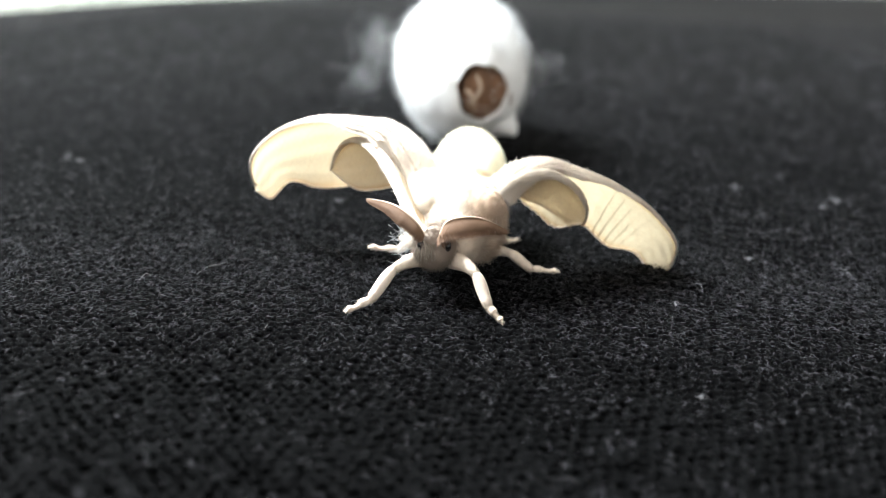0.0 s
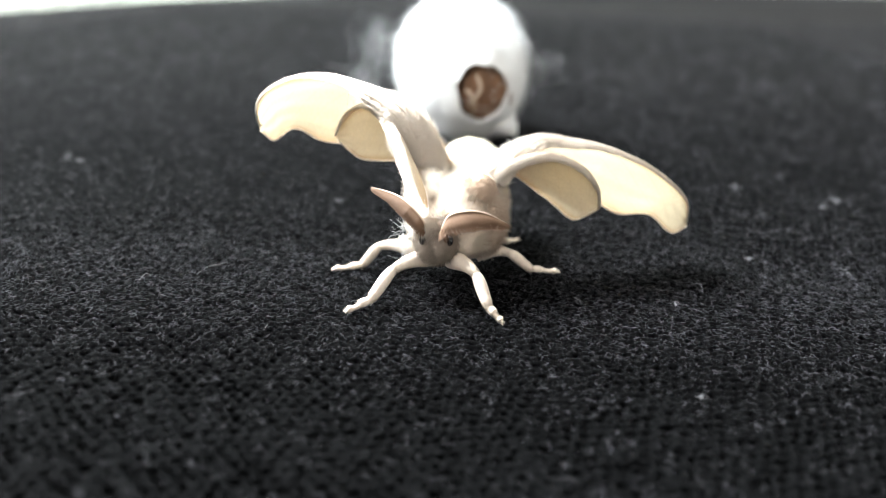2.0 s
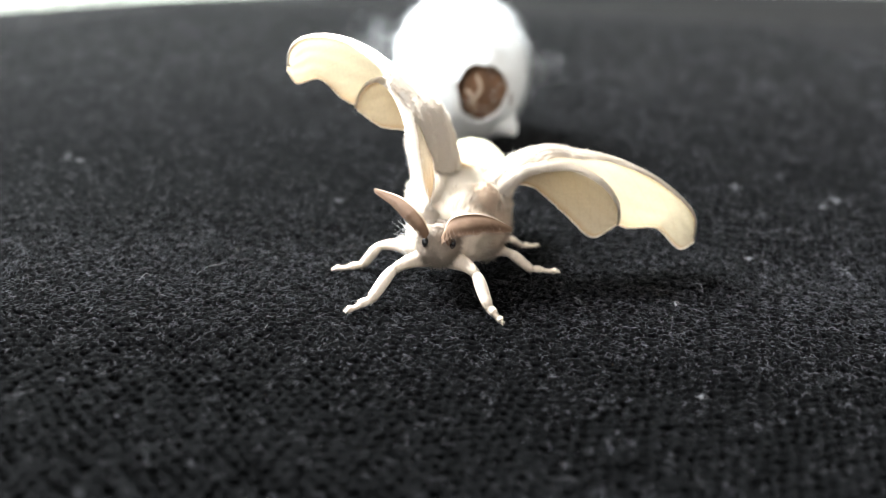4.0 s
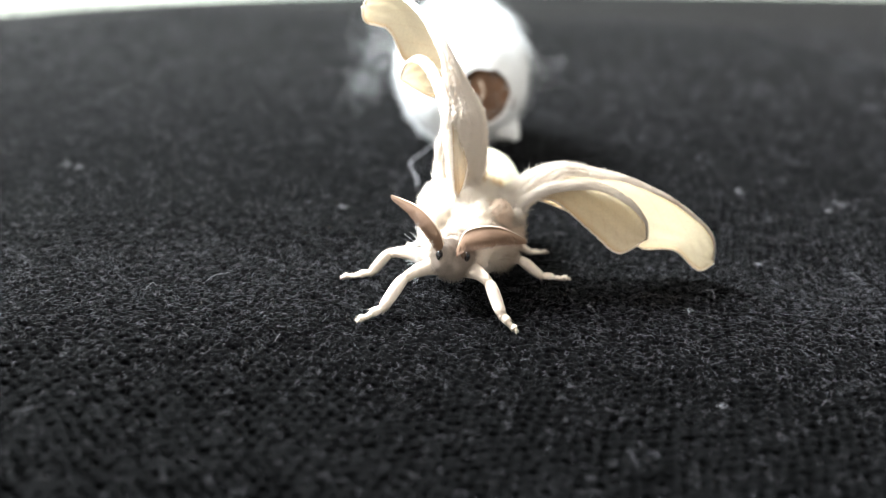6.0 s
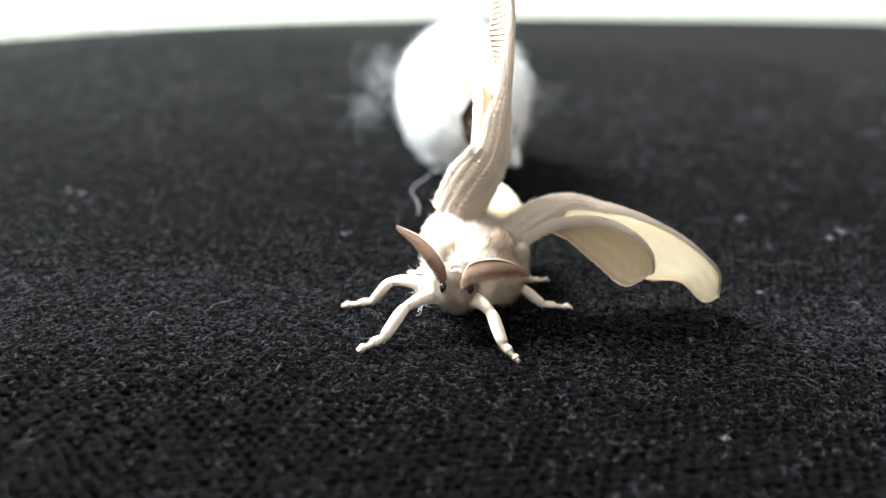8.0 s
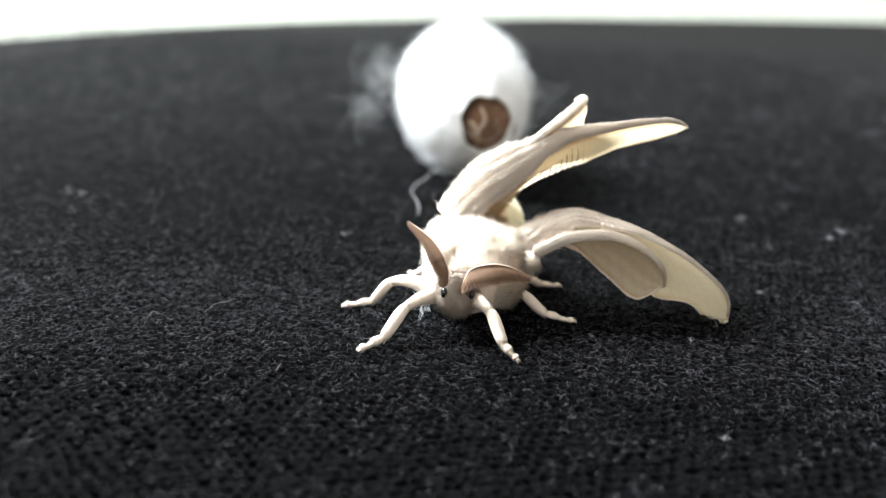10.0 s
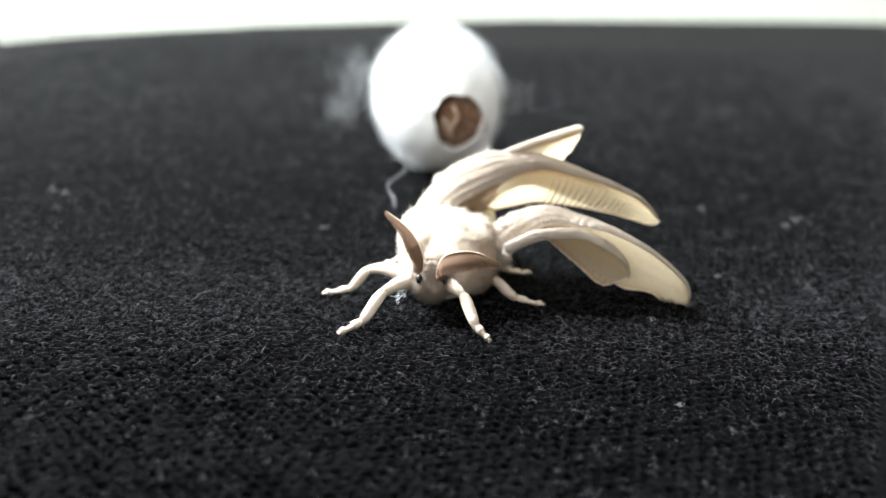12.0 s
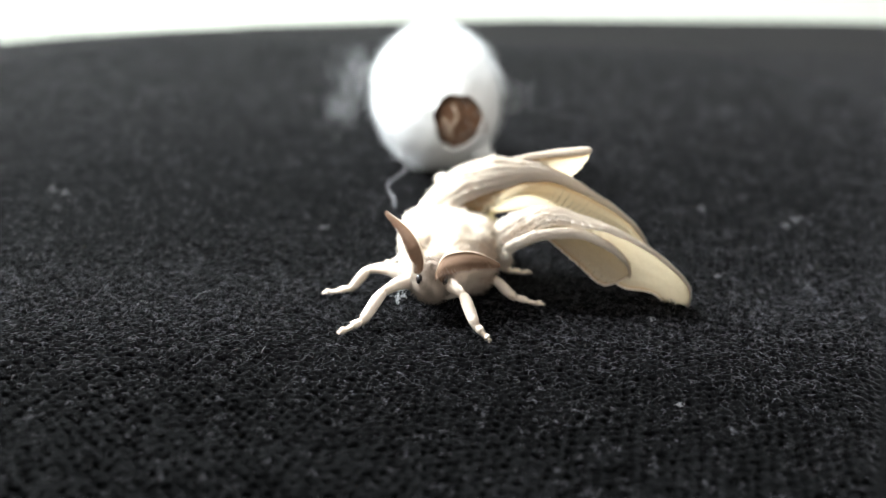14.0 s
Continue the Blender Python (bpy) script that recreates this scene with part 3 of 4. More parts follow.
class Wing:
    """A wing out of stiff strips that bend against each other; its root is the hinge."""

    def __init__(self, name, label, shape, lip, side, stations, table, count, camber, fluffy, mat):
        self.side, self.count, self.stations, self.table = side, count, stations, table
        fore = name == "forewing"
        centre = (Vector((-0.3 * side, 0.2, -1.7)) if fore else Vector((0.4 * side, 0.3, -0.6))) * MM
        size = [(1.5 if fore else 0.7) * MM] * 3
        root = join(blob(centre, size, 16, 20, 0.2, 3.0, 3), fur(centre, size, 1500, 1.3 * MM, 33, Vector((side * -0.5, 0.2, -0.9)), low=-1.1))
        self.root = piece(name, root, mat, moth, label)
        flip = Vector((side, 1, 1))
        # the strips are shaped for the mean of all the bends, so that they part little
        late = 2.0 if fore and side < 0 else 0.35
        weights = [late if row[0] > 9 else 1.0 for row in table]
        self.mean = [sum((Vector(row[3 + k]) * w for row, w in zip(table, weights)), Vector()) / sum(weights) for k in range(len(stations))]
        n = 48
        place, ridge, margin = spline(shape[0], 0), [], []
        for k in range(n + 1):
            u = k / n
            a = spline(shape[0], u)
            ridge.append(place.copy())
            margin.append(place + (self.bent(self.mean, u) @ ((spline(shape[1], u) - a) * flip)) * flip)
            if k < n:
                place = place + (self.bent(self.mean, u + 0.5 / n) @ ((spline(shape[0], u + 1 / n) - a) * flip)) * flip
        self.strips = []
        for k in range(count):
            u0, u1 = k / count, (k + 1) / count
            ob = wing_panel("membrane", ridge, margin, lip, side, camber, u0, u1, self.root, 100 + k, int(fluffy * (1.5 - 1.3 * u0) * 30 / count), fore)
            self.strips.append(ob)
        self.steps = [(spline(shape[0], (k + 1) / count) - spline(shape[0], k / count)) * flip * MM for k in range(count)]

    def bent(self, bends, u):
        """The turn of the strip at u."""
        xs = (0.0, *self.stations)
        ys = (Vector(), *[Vector(b) for b in bends])
        for x0, x1, a, b in zip(xs, xs[1:], ys, ys[1:]):
            if u <= x1:
                return turn_of(a.lerp(b, (u - x0) / (x1 - x0)))
        return turn_of(ys[-1])

    def key(self):
        rows = spaced(self.table)
        walk(self.root, [(t, Matrix.Translation(at_moth(*p)) @ q.to_matrix().to_4x4()) for t, p, q, bends in rows])
        keyed = [[] for _ in self.strips]
        back = [self.bent(self.mean, (k + 0.5) / self.count).inverted() for k in range(self.count)]
        for t, p, q, bends in rows:
            place = Vector()
            for k, step in enumerate(self.steps):
                turn = self.bent(bends, (k + 0.5) / self.count)
                keyed[k].append((t, Matrix.Translation(place) @ (turn @ back[k]).to_matrix().to_4x4()))
                place = place + turn @ step
        for ob, strip_rows in zip(self.strips, keyed):
            walk(ob, strip_rows)


def turn_of(v):
    """A turn from its axis times its angle."""
    v = Vector(v)
    return Quaternion(v.normalized(), v.length) if v.length > 1e-7 else Quaternion()


def spaced(table):
    """The table's poses every quarter second, so that the strips keep together."""
    out = []
    for k in range(57):
        t = k / 4
        i = max(n for n, row in enumerate(table) if row[0] <= t)
        a, b = table[i], table[min(i + 1, len(table) - 1)]
        s = (t - a[0]) / (b[0] - a[0]) if b[0] > a[0] else 0.0
        p = Vector(a[1]).lerp(Vector(b[1]), s)
        q = turn_of(a[2]).slerp(turn_of(b[2]), s)
        out.append((t, p, q, [Vector(c).lerp(Vector(d), s) for c, d in zip(a[3:], b[3:])]))
    return out


THORAX_AT = at_moth(1.1, 81.8, 6.7)
thorax = piece("thorax", blob((0, 0, 0), (4.7 * MM, 5.5 * MM, 4.6 * MM), 36, 44, 0.1, 2.2, 1), FUR, moth, "thick cream fur", at=THORAX_AT)
piece("thorax_fur", fur((0, 0, 0), (4.7 * MM, 5.5 * MM, 4.6 * MM), 26000, 1.35 * MM, 4), HAIR, thorax, "long pale hairs")
for sx, c, r in ((-1, (-2.6, -0.6, 2.3), (2.2, 3.0, 2.4)), (1, (2.6, -0.6, 1.8), (2.1, 2.7, 2.2)), (-0.5, (-1.0, 2.4, 2.3), (2.6, 2.8, 2.0))):
    c, r = Vector(c) * MM, Vector(r) * MM
    shoulder = join(blob(c, r, 24, 30, 0.12, 2.4, 3 + sx), fur(c, r, 9000, 1.25 * MM, 14 + sx, Vector((sx * 0.3, 0.8, 0.1))))
    piece("shoulder", shoulder, HAIR, thorax, "furry shoulder at the wing base")
# flank on the shaded side only, shade put into its tan colour
flank = join(blob(vec(2.7, -1.6, 0.2), vec(2.2, 2.6, 3.3), 24, 30, 0.15, 2.4, 8), fur(vec(2.7, -1.6, 0.2), vec(2.2, 2.6, 3.3), 7000, 0.9 * MM, 61, Vector((0.2, 0.1, -0.5)), low=-1.1))
piece("flank", flank, TAN_SHADE, thorax, "flank fur under the wing base, its shade put into tan")
# orange-brown colour paints the shade under the raised wing onto cream hair
piece("back_shade_tuft", fur(vec(0.6, 3.2, 2.4), vec(2.4, 2.0, 1.8), 4000, 1.4 * MM, 62, Vector((0.2, 0.6, 0.6)), low=-0.3), BROWN, thorax, "hair between the wing bases, coloured orange-brown for the shade there")


def build_curls():
    """Loose pale curly hairs at the side of the body."""
    rnd = random.Random(77)
    out = []
    for k in range(60):
        p = Vector((-4.9 + rnd.uniform(-0.6, 0.6), -1.6 + rnd.uniform(-1.5, 1.5), -2.2 + rnd.uniform(-1.6, 1.9)))
        w = rnd.uniform(0, 6.28)
        pts = [p * MM]
        d = Vector((-0.7, -0.3, rnd.uniform(-0.5, 0.6)))
        for i in range(4):
            w += rnd.uniform(-1.0, 1.2)
            d = (d + Vector((math.cos(w) * 0.5, math.sin(w) * 0.3, math.sin(w) * 0.6))).normalized()
            p = p + d * rnd.uniform(0.25, 0.6)
            pts.append(p * MM)
        out.append(tube(pts, [0.014 * MM, 0.012 * MM, 0.008 * MM], 8, 4))
    return join(*out)


piece("loose_curls", build_curls(), FLOSS, thorax, "loose pale curly hairs")
ABDOMEN_AT = at_moth(2.4, 85.0, 7.6)
abdomen = piece("abdomen", blob((0.3 * MM, 6.6 * MM, 0.1 * MM), (4.1 * MM, 7.8 * MM, 4.0 * MM), 36, 40, 0.05, 3.0, 4), BELLY, moth,
                "pale yellowish furry abdomen", at=ABDOMEN_AT)
piece("abdomen_fur", fur((0.3 * MM, 6.6 * MM, 0.1 * MM), (4.1 * MM, 7.8 * MM, 4.0 * MM), 12000, 0.7 * MM, 8, clump=0.2), BELLY, abdomen)
HEAD_AT = at_moth(-0.85, 76.4, 6.0)
head = piece("head", blob((0, 0, 0), (2.0 * MM, 2.1 * MM, 2.2 * MM), 28, 32, 0.15, 2.5, 7), FACE, moth, "small greyish furry head", at=HEAD_AT)
piece("head_fur", fur((0, 0, 0), (2.0 * MM, 2.1 * MM, 2.2 * MM), 4200, 0.7 * MM, 12, Vector((0, -0.15, -0.5)), low=-1.1), FACE, head)
for sx in (-1, 1):
    piece("eye", blob((sx * 1.3 * MM, -1.5 * MM, 0.5 * MM), (0.36 * MM, 0.5 * MM, 0.55 * MM), 16, 20), EYE, head, "round black eye")


def build_antenna(points, width, lean, seed):
    """A thin curved stem with close rows of fine barbs, like a comb."""
    o = Vector(points[0])
    pts = [(Vector(p) - o) * MM for p in points]
    ob = piece("antenna", tube(pts, [0.13 * MM, 0.12 * MM, 0.09 * MM, 0.04 * MM], 40, 8), ANTENNA_STEM, head, "brown feathered antenna with a pale stem",
               at=at_moth(*o) - HEAD_AT - vec(0.3, 0, -0.1))
    rnd = random.Random(seed)
    count = 150
    barbs = []
    for row, fan in ((0, 0.0), (1, 0.5)):
        for i in range(count):
            t = (i + 0.5 * row) / count
            c = spline(pts, t)
            d = (spline(pts, min(1, t + 0.02)) - spline(pts, max(0, t - 0.02))).normalized()
            w = width * MM * math.sin(math.pi * min(1, 0.14 + 0.86 * t)) ** 0.6 * rnd.uniform(0.9, 1.04)
            way = (lean + d * 0.45).normalized()
            out = d.cross(way).normalized()
            if out.y > 0:
                out = -out
            way = (way + out * (fan + rnd.gauss(0, 0.03))).normalized()
            bow = out * w * 0.14
            barbs.append(tube([c, c + way * w * 0.5 + bow, c + way * w], [0.045 * MM, 0.042 * MM, 0.014 * MM], 4, 4))
    piece("comb", join(*barbs), COMB, ob, "close brown barbs")
    return ob


antenna_l = build_antenna([(-1.54, 74.8, 7.48), (-2.17, 74.8, 8.77), (-3.3, 75.4, 9.83), (-4.8, 76.6, 10.37), (-7.17, 78.5, 10.39)], 1.5, Vector((-0.25, -0.3, -0.9)), 31)
antenna_r = build_antenna([(-0.02, 74.6, 7.61), (0.63, 74.2, 9.14), (2.43, 74.4, 9.6), (4.32, 75.4, 9.06), (6.49, 77.2, 7.5)], 2.2, Vector((0.05, -0.25, -1.0)), 32)


# ---- legs ----
def limb(points, thick, seed, hairy):
    pts = [Vector(p) * MM for p in points]
    geo = tube(pts, [t * MM for t in thick], 26, 12, 1.0, 0.07, seed)
    rnd = random.Random(seed)
    places, ways, sizes = [], [], []
    for k in range(hairy):
        t = rnd.random()
        c = spline(pts, t)
        d = (spline(pts, min(1, t + 0.02)) - spline(pts, max(0, t - 0.02))).normalized()
        w = rnd.random() * 2 * math.pi
        a = d.cross(Vector((0.1, 0.2, 1))).normalized()
        o = a * math.cos(w) + a.cross(d) * math.sin(w)
        places.append(c + o * value(thick, t) * MM * 0.85)
        ways.append(o * 0.4 + d * 1.3)
        sizes.append(rnd.uniform(0.2, 0.5) * MM)
    if not places:
        return geo
    return join(geo, spikes(np.array(places), np.array(ways), np.array(sizes), 0.022 * MM))


def build_leg(hip, knee, ankle, tip, size, seed):
    """A furry leg: thigh, shin and jointed foot; its origin is the hip."""
    hip, knee, ankle, tip = [Vector(p) for p in (hip, knee, ankle, tip)]
    k, a, t = knee - hip, ankle - hip, tip - hip
    up = Vector((0, 0, 1))
    thigh = limb([(0, 0, 0), k * 0.35 + up * 0.35, k * 0.7 + up * 0.35, k], [0.85 * size, 0.9 * size, 0.72 * size, 0.55 * size, 0.36 * size], seed, 2200)
    leg = piece("leg", thigh, LEG, moth, "cream furry jointed leg", at=at_moth(*hip))
    side = (a - k).normalized()
    shin = limb([k - side * 0.25, k * 0.75 + a * 0.25 + up * 0.12, k * 0.4 + a * 0.6 + up * 0.05, a + side * 0.1],
                [0.26 * size, 0.56 * size, 0.62 * size, 0.6 * size, 0.55 * size, 0.3 * size], seed + 50, 1100)
    piece("shin", shin, LEG, leg)
    way = (t - a)
    foot = []
    # long first joint, three short ones, a round pad
    for i, (f0, f1, r0, r1) in enumerate(((0.0, 0.5, 0.40, 0.44), (0.46, 0.62, 0.27, 0.25), (0.60, 0.74, 0.25, 0.24), (0.72, 0.84, 0.24, 0.24), (0.80, 1.0, 0.28, 0.36))):
        c0, c1 = a + way * f0, a + way * f1
        drop = up * (0.12 * size if i in (1, 2, 3) else 0.0)
        foot.append(limb([c0 - drop, (c0 + c1) / 2 + up * 0.05 - drop, c1 - drop], [r0 * 0.6 * size, r0 * size, r1 * size, r1 * 0.55 * size], seed + 60 + i, 60 if i == 0 else 26))
    for sgn in (-1, 1):
        e = a + way
        sidew = way.cross(up).normalized() * sgn
        foot.append(limb([e, e + way.normalized() * 0.28 + sidew * 0.18, e + way.normalized() * 0.38 + sidew * 0.2 - up * 0.15], [0.14 * size, 0.09 * size, 0.03], seed + 70, 0))
    piece("foot", join(*foot), LEG, leg, "jointed pale foot with small claws")
    return leg, hip


LEGS = {
    "front_l": build_leg((-1.0, 78.0, 3.4), (-4.8, 74.4, 3.4), (-6.8, 72.4, 1.0), (-8.8, 71.3, 0.38), 1.0, 41),
    "front_r": build_leg((0.9, 77.5, 3.4), (3.3, 73.2, 3.7), (4.5, 71.0, 1.35), (5.7, 70.3, 0.38), 1.0, 42),
    "middle_l": build_leg((-2.6, 81.5, 2.6), (-6.7, 82.0, 3.0), (-8.6, 81.9, 0.75), (-11.4, 81.6, 0.38), 0.9, 43),
    "middle_r": build_leg((3.5, 81.5, 2.6), (7.0, 82.2, 2.7), (9.5, 82.6, 0.8), (12.4, 83.2, 0.38), 0.9, 44),
    "hind_r": build_leg((4.4, 85.5, 2.2), (7.4, 88.4, 2.0), (9.0, 90.0, 0.7), (11.0, 91.3, 0.32), 0.72, 45),
    "hind_l": build_leg((-1.2, 85.5, 2.2), (-3.2, 88.6, 2.0), (-4.2, 90.5, 0.7), (-5.0, 92.0, 0.32), 0.72, 46),
}

# ---- how the wings move ----
# seconds, hinge in millimetres, turn of the root, and how far the wing is bent at four places along it
RIGHT = [
    (0.0, (4.52, 78.99, 10.71), (-0.676, 0.011, 0.451), (-0.008, 0.300, -0.208), (0.290, 0.097, -0.274), (0.233, 0.247, -0.258), (0.168, 0.392, -0.211)),
    (0.5, (3.51, 80.57, 12.06), (-0.623, -0.070, 0.317), (0.017, 0.186, -0.136), (0.305, 0.067, -0.210), (0.085, 0.259, -0.144), (0.055, 0.405, -0.119)),
    (1.5, (3.53, 80.61, 12.08), (-0.712, -0.080, 0.277), (-0.008, 0.165, -0.118), (0.261, 0.044, -0.193), (0.245, 0.144, -0.224), (0.249, 0.273, -0.221)),
    (3.0, (3.82, 80.46, 11.58), (-0.776, -0.058, 0.207), (-0.071, 0.126, -0.097), (0.138, -0.015, -0.109), (0.280, 0.218, -0.192), (0.185, 0.364, -0.141)),
    (5.5, (4.44, 80.42, 10.14), (-0.683, -0.053, 0.216), (-0.043, 0.241, -0.155), (0.151, 0.087, -0.199), (0.174, 0.185, -0.247), (0.090, 0.341, -0.245)),
    (6.5, (4.50, 80.43, 9.87), (-0.738, 0.009, 0.159), (-0.036, 0.161, -0.116), (0.165, 0.019, -0.149), (0.237, 0.118, -0.203), (0.186, 0.245, -0.220)),
    (7.5, (4.47, 80.47, 9.92), (-0.677, 0.064, 0.114), (-0.045, 0.152, -0.107), (0.176, -0.044, -0.121), (0.206, 0.114, -0.192), (0.145, 0.264, -0.210)),
    (8.0, (4.42, 80.49, 10.01), (-0.649, 0.070, 0.101), (-0.052, 0.155, -0.109), (0.155, -0.050, -0.115), (0.214, 0.064, -0.187), (0.182, 0.218, -0.206)),
    (10.5, (5.03, 80.54, 7.63), (-0.547, 0.076, -0.055), (-0.009, 0.116, -0.081), (0.122, 0.025, -0.097), (0.113, 0.094, -0.127), (0.048, 0.238, -0.156)),
    (11.5, (4.98, 80.52, 7.08), (-0.392, 0.099, -0.120), (-0.016, 0.083, -0.053), (0.008, -0.051, 0.002), (-0.016, 0.029, -0.017), (-0.091, 0.233, -0.060)),
    (12.5, (5.11, 80.52, 7.03), (-0.337, 0.116, -0.148), (-0.036, 0.059, -0.037), (-0.038, -0.075, 0.031), (-0.064, 0.004, 0.012), (-0.137, 0.209, -0.036)),
    (14.0, (5.10, 80.52, 7.02), (-0.315, 0.119, -0.154), (-0.046, 0.053, -0.033), (-0.057, -0.080, 0.038), (-0.084, -0.001, 0.020), (-0.157, 0.204, -0.030)),
]
# the same for the other forewing
LEFT = [
    (0.0, (-0.46, 81.91, 9.88), (-0.247, 0.168, -0.188), (-0.148, -0.015, 0.005), (-0.306, 0.128, -0.191), (-0.402, -0.280, -0.160), (-0.404, -0.555, -0.102)),
    (0.5, (-0.53, 81.80, 10.84), (-0.154, 0.282, -0.219), (-0.155, -0.050, 0.023), (-0.335, 0.098, -0.181), (-0.536, -0.325, -0.185), (-0.547, -0.606, -0.114)),
    (1.5, (-0.29, 81.82, 11.09), (0.086, 0.331, -0.199), (-0.209, -0.057, 0.022), (-0.511, 0.118, -0.240), (-0.625, -0.355, -0.171), (-0.582, -0.761, -0.025)),
    (3.0, (0.47, 81.72, 10.64), (0.166, 0.449, -0.216), (-0.212, -0.005, -0.005), (-0.514, 0.195, -0.274), (-0.680, -0.253, -0.217), (-0.654, -0.633, -0.069)),
    (5.5, (1.63, 81.56, 9.01), (0.330, 0.721, -0.203), (-0.191, 0.263, -0.159), (-0.377, 0.452, -0.347), (-0.618, 0.112, -0.319), (-0.841, -0.356, -0.180)),
    (6.5, (1.73, 81.70, 9.65), (0.422, 0.800, -0.420), (-0.151, 0.283, -0.179), (-0.362, 0.463, -0.367), (-0.586, 0.247, -0.374), (-0.709, -0.118, -0.243)),
    (7.5, (1.32, 81.78, 9.09), (0.687, 0.947, -0.461), (-0.160, 0.406, -0.243), (-0.292, 0.637, -0.387), (-0.630, 0.632, -0.452), (-0.706, 0.571, -0.427)),
    (8.0, (1.08, 81.68, 9.26), (0.594, 0.986, -0.366), (-0.159, 0.511, -0.288), (-0.133, 0.768, -0.392), (-0.372, 0.796, -0.413), (-0.462, 0.788, -0.400)),
    (10.5, (0.49, 83.01, 8.84), (-0.018, 0.945, -1.030), (-0.350, 0.896, -0.576), (-0.065, 1.714, -1.094), (-0.025, 1.964, -0.994), (0.010, 2.075, -0.880)),
    (11.5, (0.56, 82.76, 8.17), (-0.082, 0.789, -1.000), (-0.363, 1.007, -0.685), (-0.317, 1.845, -1.310), (0.000, 2.129, -1.217), (0.258, 2.245, -1.119)),
    (12.5, (0.63, 82.88, 8.32), (-0.101, 0.737, -1.165), (-0.492, 1.000, -0.700), (-0.592, 1.786, -1.335), (-0.276, 2.213, -1.338), (-0.047, 2.414, -1.305)),
    (14.0, (0.53, 82.85, 8.34), (-0.112, 0.773, -1.150), (-0.539, 1.054, -0.734), (-0.658, 1.837, -1.347), (-0.369, 2.315, -1.456), (-0.022, 2.370, -1.355)),
]
# hindwings: bent at two places
RIGHT_HIND = [
    (0.0, (4.13, 77.87, 8.97), (-0.197, 0.043, 0.457), (0.038, 0.220, -0.049), (0.465, 0.523, -0.467)),
    (0.5, (2.97, 78.98, 10.30), (-0.130, 0.025, 0.417), (0.114, 0.170, -0.080), (0.527, 0.465, -0.538)),
    (1.5, (3.43, 79.46, 9.83), (-0.168, -0.017, 0.340), (0.001, 0.099, -0.072), (0.109, 0.457, -0.459)),
    (3.0, (4.39, 79.81, 10.49), (-0.493, 0.121, 0.163), (0.126, 0.063, -0.040), (0.186, 0.335, -0.145)),
    (5.5, (5.63, 79.63, 9.60), (-0.421, 0.256, -0.068), (0.074, -0.125, 0.080), (0.098, -0.059, 0.112)),
    (6.5, (6.03, 79.42, 9.37), (-0.331, 0.363, -0.092), (0.056, -0.201, 0.142), (0.131, -0.189, 0.214)),
    (7.5, (6.14, 79.20, 8.95), (-0.289, 0.335, -0.081), (0.006, -0.195, 0.145), (0.054, -0.172, 0.205)),
    (8.0, (6.26, 79.11, 8.99), (-0.279, 0.336, -0.104), (-0.004, -0.203, 0.154), (0.041, -0.186, 0.225)),
    (10.5, (7.81, 79.18, 7.43), (-0.170, 0.372, -0.144), (-0.067, -0.213, 0.183), (-0.049, -0.238, 0.285)),
    (11.5, (7.69, 79.38, 6.70), (0.012, 0.356, -0.138), (-0.060, -0.157, 0.145), (-0.038, -0.221, 0.255)),
    (12.5, (7.87, 79.38, 6.65), (0.012, 0.356, -0.140), (-0.060, -0.157, 0.146), (-0.039, -0.222, 0.256)),
    (14.0, (7.84, 79.38, 6.65), (0.014, 0.355, -0.146), (-0.062, -0.159, 0.149), (-0.044, -0.223, 0.261)),
]
LEFT_HIND = [
    (0.0, (-1.56, 75.31, 6.60), (-0.453, 0.015, -0.652), (0.017, 0.151, -0.131), (0.071, 0.315, -0.488)),
    (0.5, (-1.61, 75.21, 7.89), (-0.347, 0.044, -0.642), (-0.143, 0.186, -0.179), (-0.067, 0.278, -0.489)),
    (1.5, (-1.36, 74.99, 8.32), (-0.300, 0.078, -0.591), (-0.234, 0.204, -0.193), (-0.140, 0.173, -0.441)),
    (3.0, (-1.79, 75.64, 8.87), (-0.218, 0.203, -0.721), (-0.172, 0.054, -0.128), (-0.084, -0.161, -0.314)),
    (5.5, (-1.22, 79.05, 8.98), (0.158, 0.633, -1.024), (-0.003, -0.141, 0.060), (0.032, -0.379, 0.220)),
    (6.5, (0.98, 79.29, 9.97), (0.286, 0.557, -1.138), (-0.023, -0.094, 0.052), (-0.054, -0.218, 0.072)),
    (7.5, (1.43, 80.46, 9.07), (0.385, 0.643, -1.212), (-0.045, 0.071, -0.024), (-0.005, -0.125, 0.102)),
    (8.0, (0.89, 81.05, 8.26), (0.345, 0.687, -1.262), (-0.118, 0.151, -0.079), (0.080, -0.053, 0.154)),
    (10.5, (1.07, 87.34, 12.09), (-0.142, 1.364, -1.918), (-0.153, 0.115, -0.098), (-0.142, 0.156, -0.111)),
    (11.5, (1.95, 88.31, 12.11), (-0.256, 1.324, -1.988), (-0.207, 0.135, -0.126), (-0.179, 0.157, -0.053)),
    (12.5, (2.15, 88.27, 11.98), (-0.318, 1.405, -1.999), (-0.217, 0.137, -0.123), (-0.180, 0.208, -0.133)),
    (14.0, (2.22, 88.80, 11.90), (-0.380, 1.434, -2.048), (-0.248, 0.175, -0.189), (-0.169, 0.239, -0.090)),
]

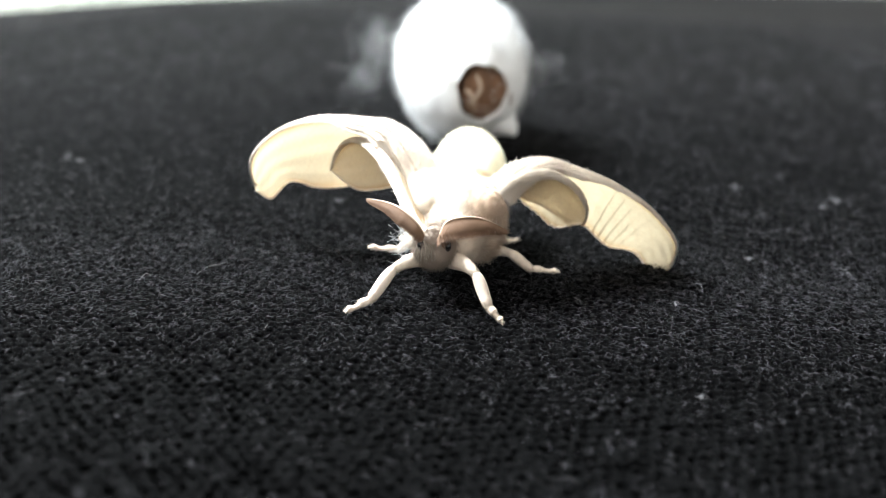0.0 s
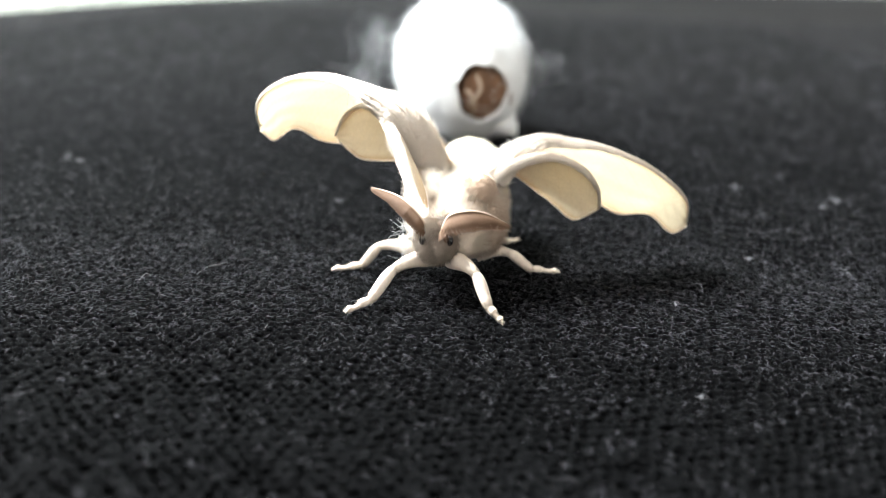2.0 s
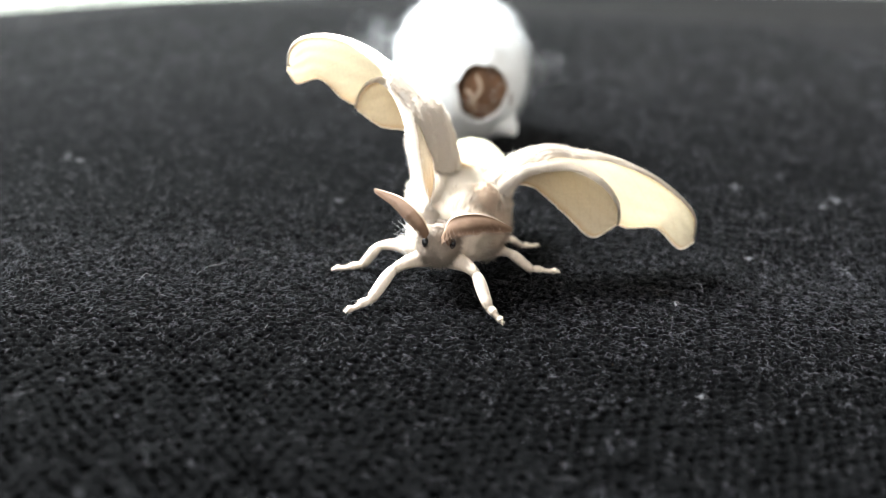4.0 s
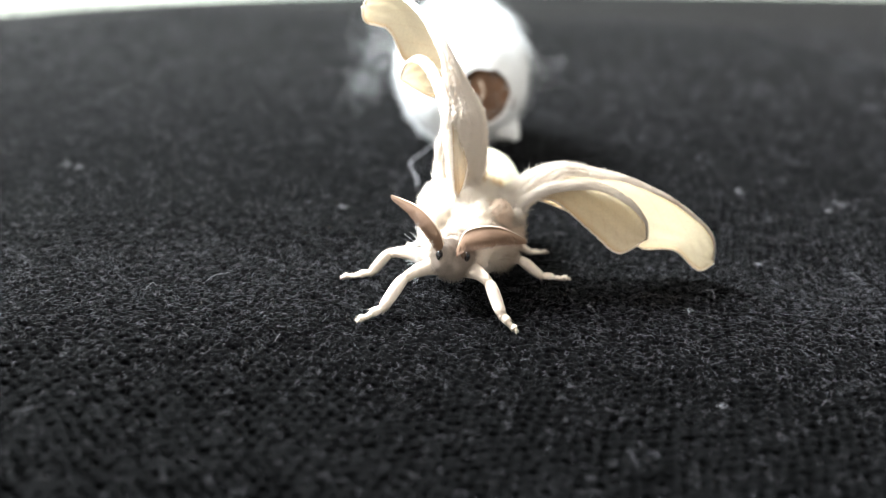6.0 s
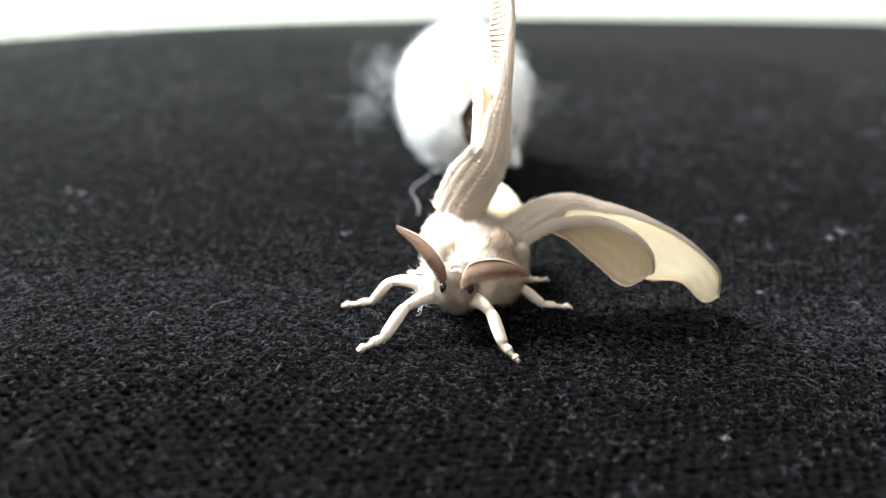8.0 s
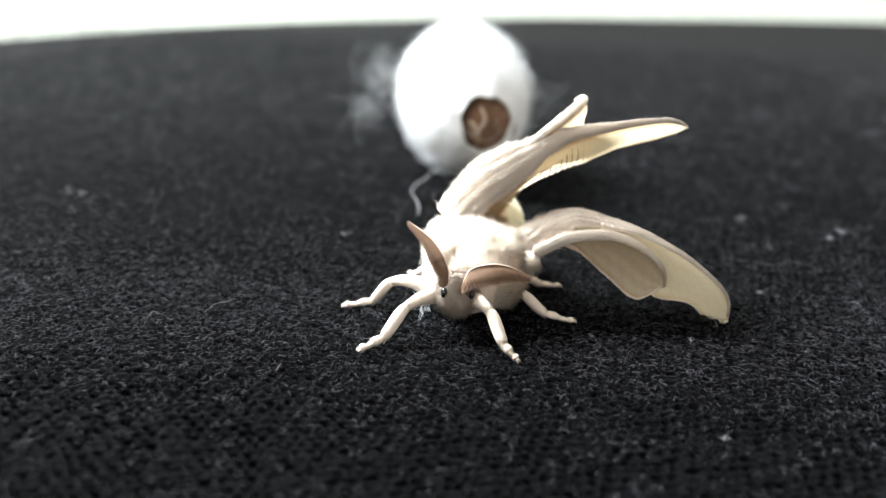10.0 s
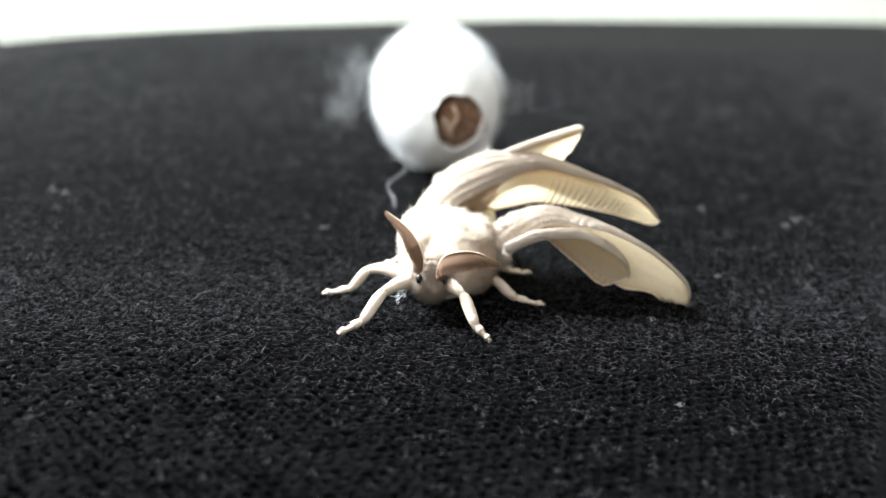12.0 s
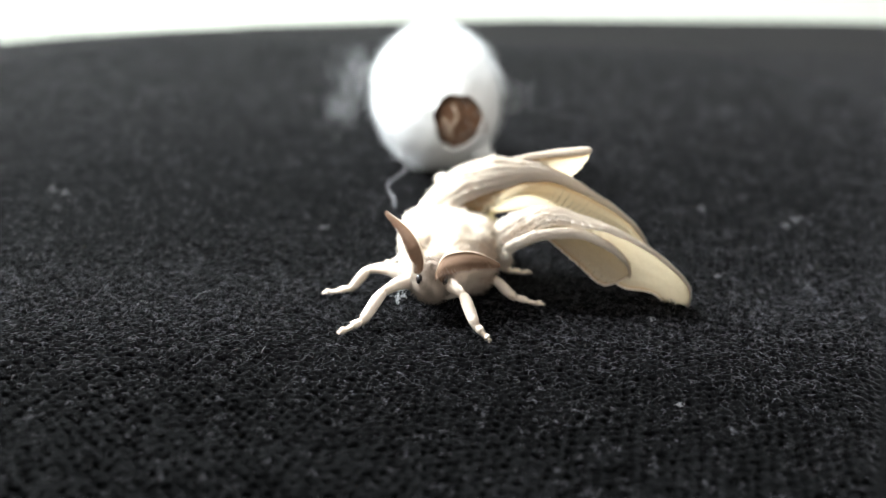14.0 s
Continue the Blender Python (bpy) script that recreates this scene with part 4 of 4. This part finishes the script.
FORE_AT, HIND_AT = (0.25, 0.5, 0.75, 1.0), (0.5, 1.0)
FORE_LABEL, HIND_LABEL = "cream forewing with a white furry front edge", "smaller cream hindwing under the forewing"
# the right root's tan paints in shade; the left root stays white
forewing_r = Wing("forewing", FORE_LABEL, (RIDGE, MARGIN_RIGHT), FORE_LIP[1], 1, FORE_AT, RIGHT, 30, 0.07, 480, TAN_SHADE)
forewing_l = Wing("forewing", FORE_LABEL, (RIDGE, MARGIN), FORE_LIP[-1], -1, FORE_AT, LEFT, 50, 0.07, 900, COSTA)
hindwing_r = Wing("hindwing", HIND_LABEL, HIND_RIGHT, HIND_LIP, 1, HIND_AT, RIGHT_HIND, 20, 0.08, 260, COSTA)
hindwing_l = Wing("hindwing", HIND_LABEL, HIND_LEFT, HIND_LIP, -1, HIND_AT, LEFT_HIND, 20, 0.08, 260, COSTA)

# ---- what else moves ----
# seconds, shift of the body in millimetres
BODY = [(0.0, 0.0, 0, -0.6), (0.3, 0.0, 0, 0.1), (1.5, 0.1, 0, 0.0), (3.0, 0.3, 0, -0.1), (5.5, 0.6, 0, -0.7), (8.2, 0.9, 0, -1.2), (10.3, 1.0, 0, -1.7),
        (14.0, 1.0, 0, -1.8)]
# seconds, how far the abdomen is raised, in degrees
LIFT = [(0.0, 14), (0.3, 5), (1.5, 3), (5.5, 5), (14.0, 3)]


def still(shift):
    """Rows that carry ob along with the body."""
    return [(t, Matrix.Translation(shift + Vector((x, y, z)) * MM)) for t, x, y, z in BODY]


def between(table, t):
    """The value of a table of (seconds, value) at t."""
    for (t0, a), (t1, b) in zip(table, table[1:]):
        if t <= t1:
            return a + (b - a) * max(0, (t - t0) / (t1 - t0))
    return table[-1][1]


# seconds, turn about the upright in degrees, of the legs that step
STEPS = {"middle_r": [(0.0, 0), (8.0, 0), (8.3, -24), (14.0, -24)], "hind_r": [(0.0, 18), (2.4, 18), (2.9, 0), (8.0, 0), (10.3, -14), (14.0, -14)]}


def motions():
    for name, table in STEPS.items():
        leg, hip = LEGS[name]
        walk(leg, [(t, Matrix.Translation(at_moth(*hip)) @ pose(0, 0, 0, 0, 0, a)) for t, a in table])
    base = antenna_l.location.copy()
    walk(antenna_l, [(t, Matrix.Translation(base) @ pose(0, 0, 0, 0, a, 0)) for t, a in ((0.0, -6), (0.4, 0), (3.0, 0), (6.5, 9), (8.2, 11), (10.4, 24), (14.0, 25))])
    leg, hip = LEGS["middle_l"]
    walk(leg, [(0.0, Matrix.Translation(at_moth(*hip) + vec(4.2, -0.5, 0.6)) @ pose(0, 0, 0, 0, 14, 0)), (0.35, Matrix.Translation(at_moth(*hip))),
               (14.0, Matrix.Translation(at_moth(*hip)))])
    for ob, place in ((thorax, THORAX_AT), (head, HEAD_AT)):
        walk(ob, still(place))
    walk(abdomen, [(t, Matrix.Translation(ABDOMEN_AT + Vector((x, y, z)) * MM) @ pose(0, 0, 0, between(LIFT, t))) for t, x, y, z in BODY])
    for wing in (forewing_r, forewing_l, hindwing_r, hindwing_l):
        wing.key()


motions()
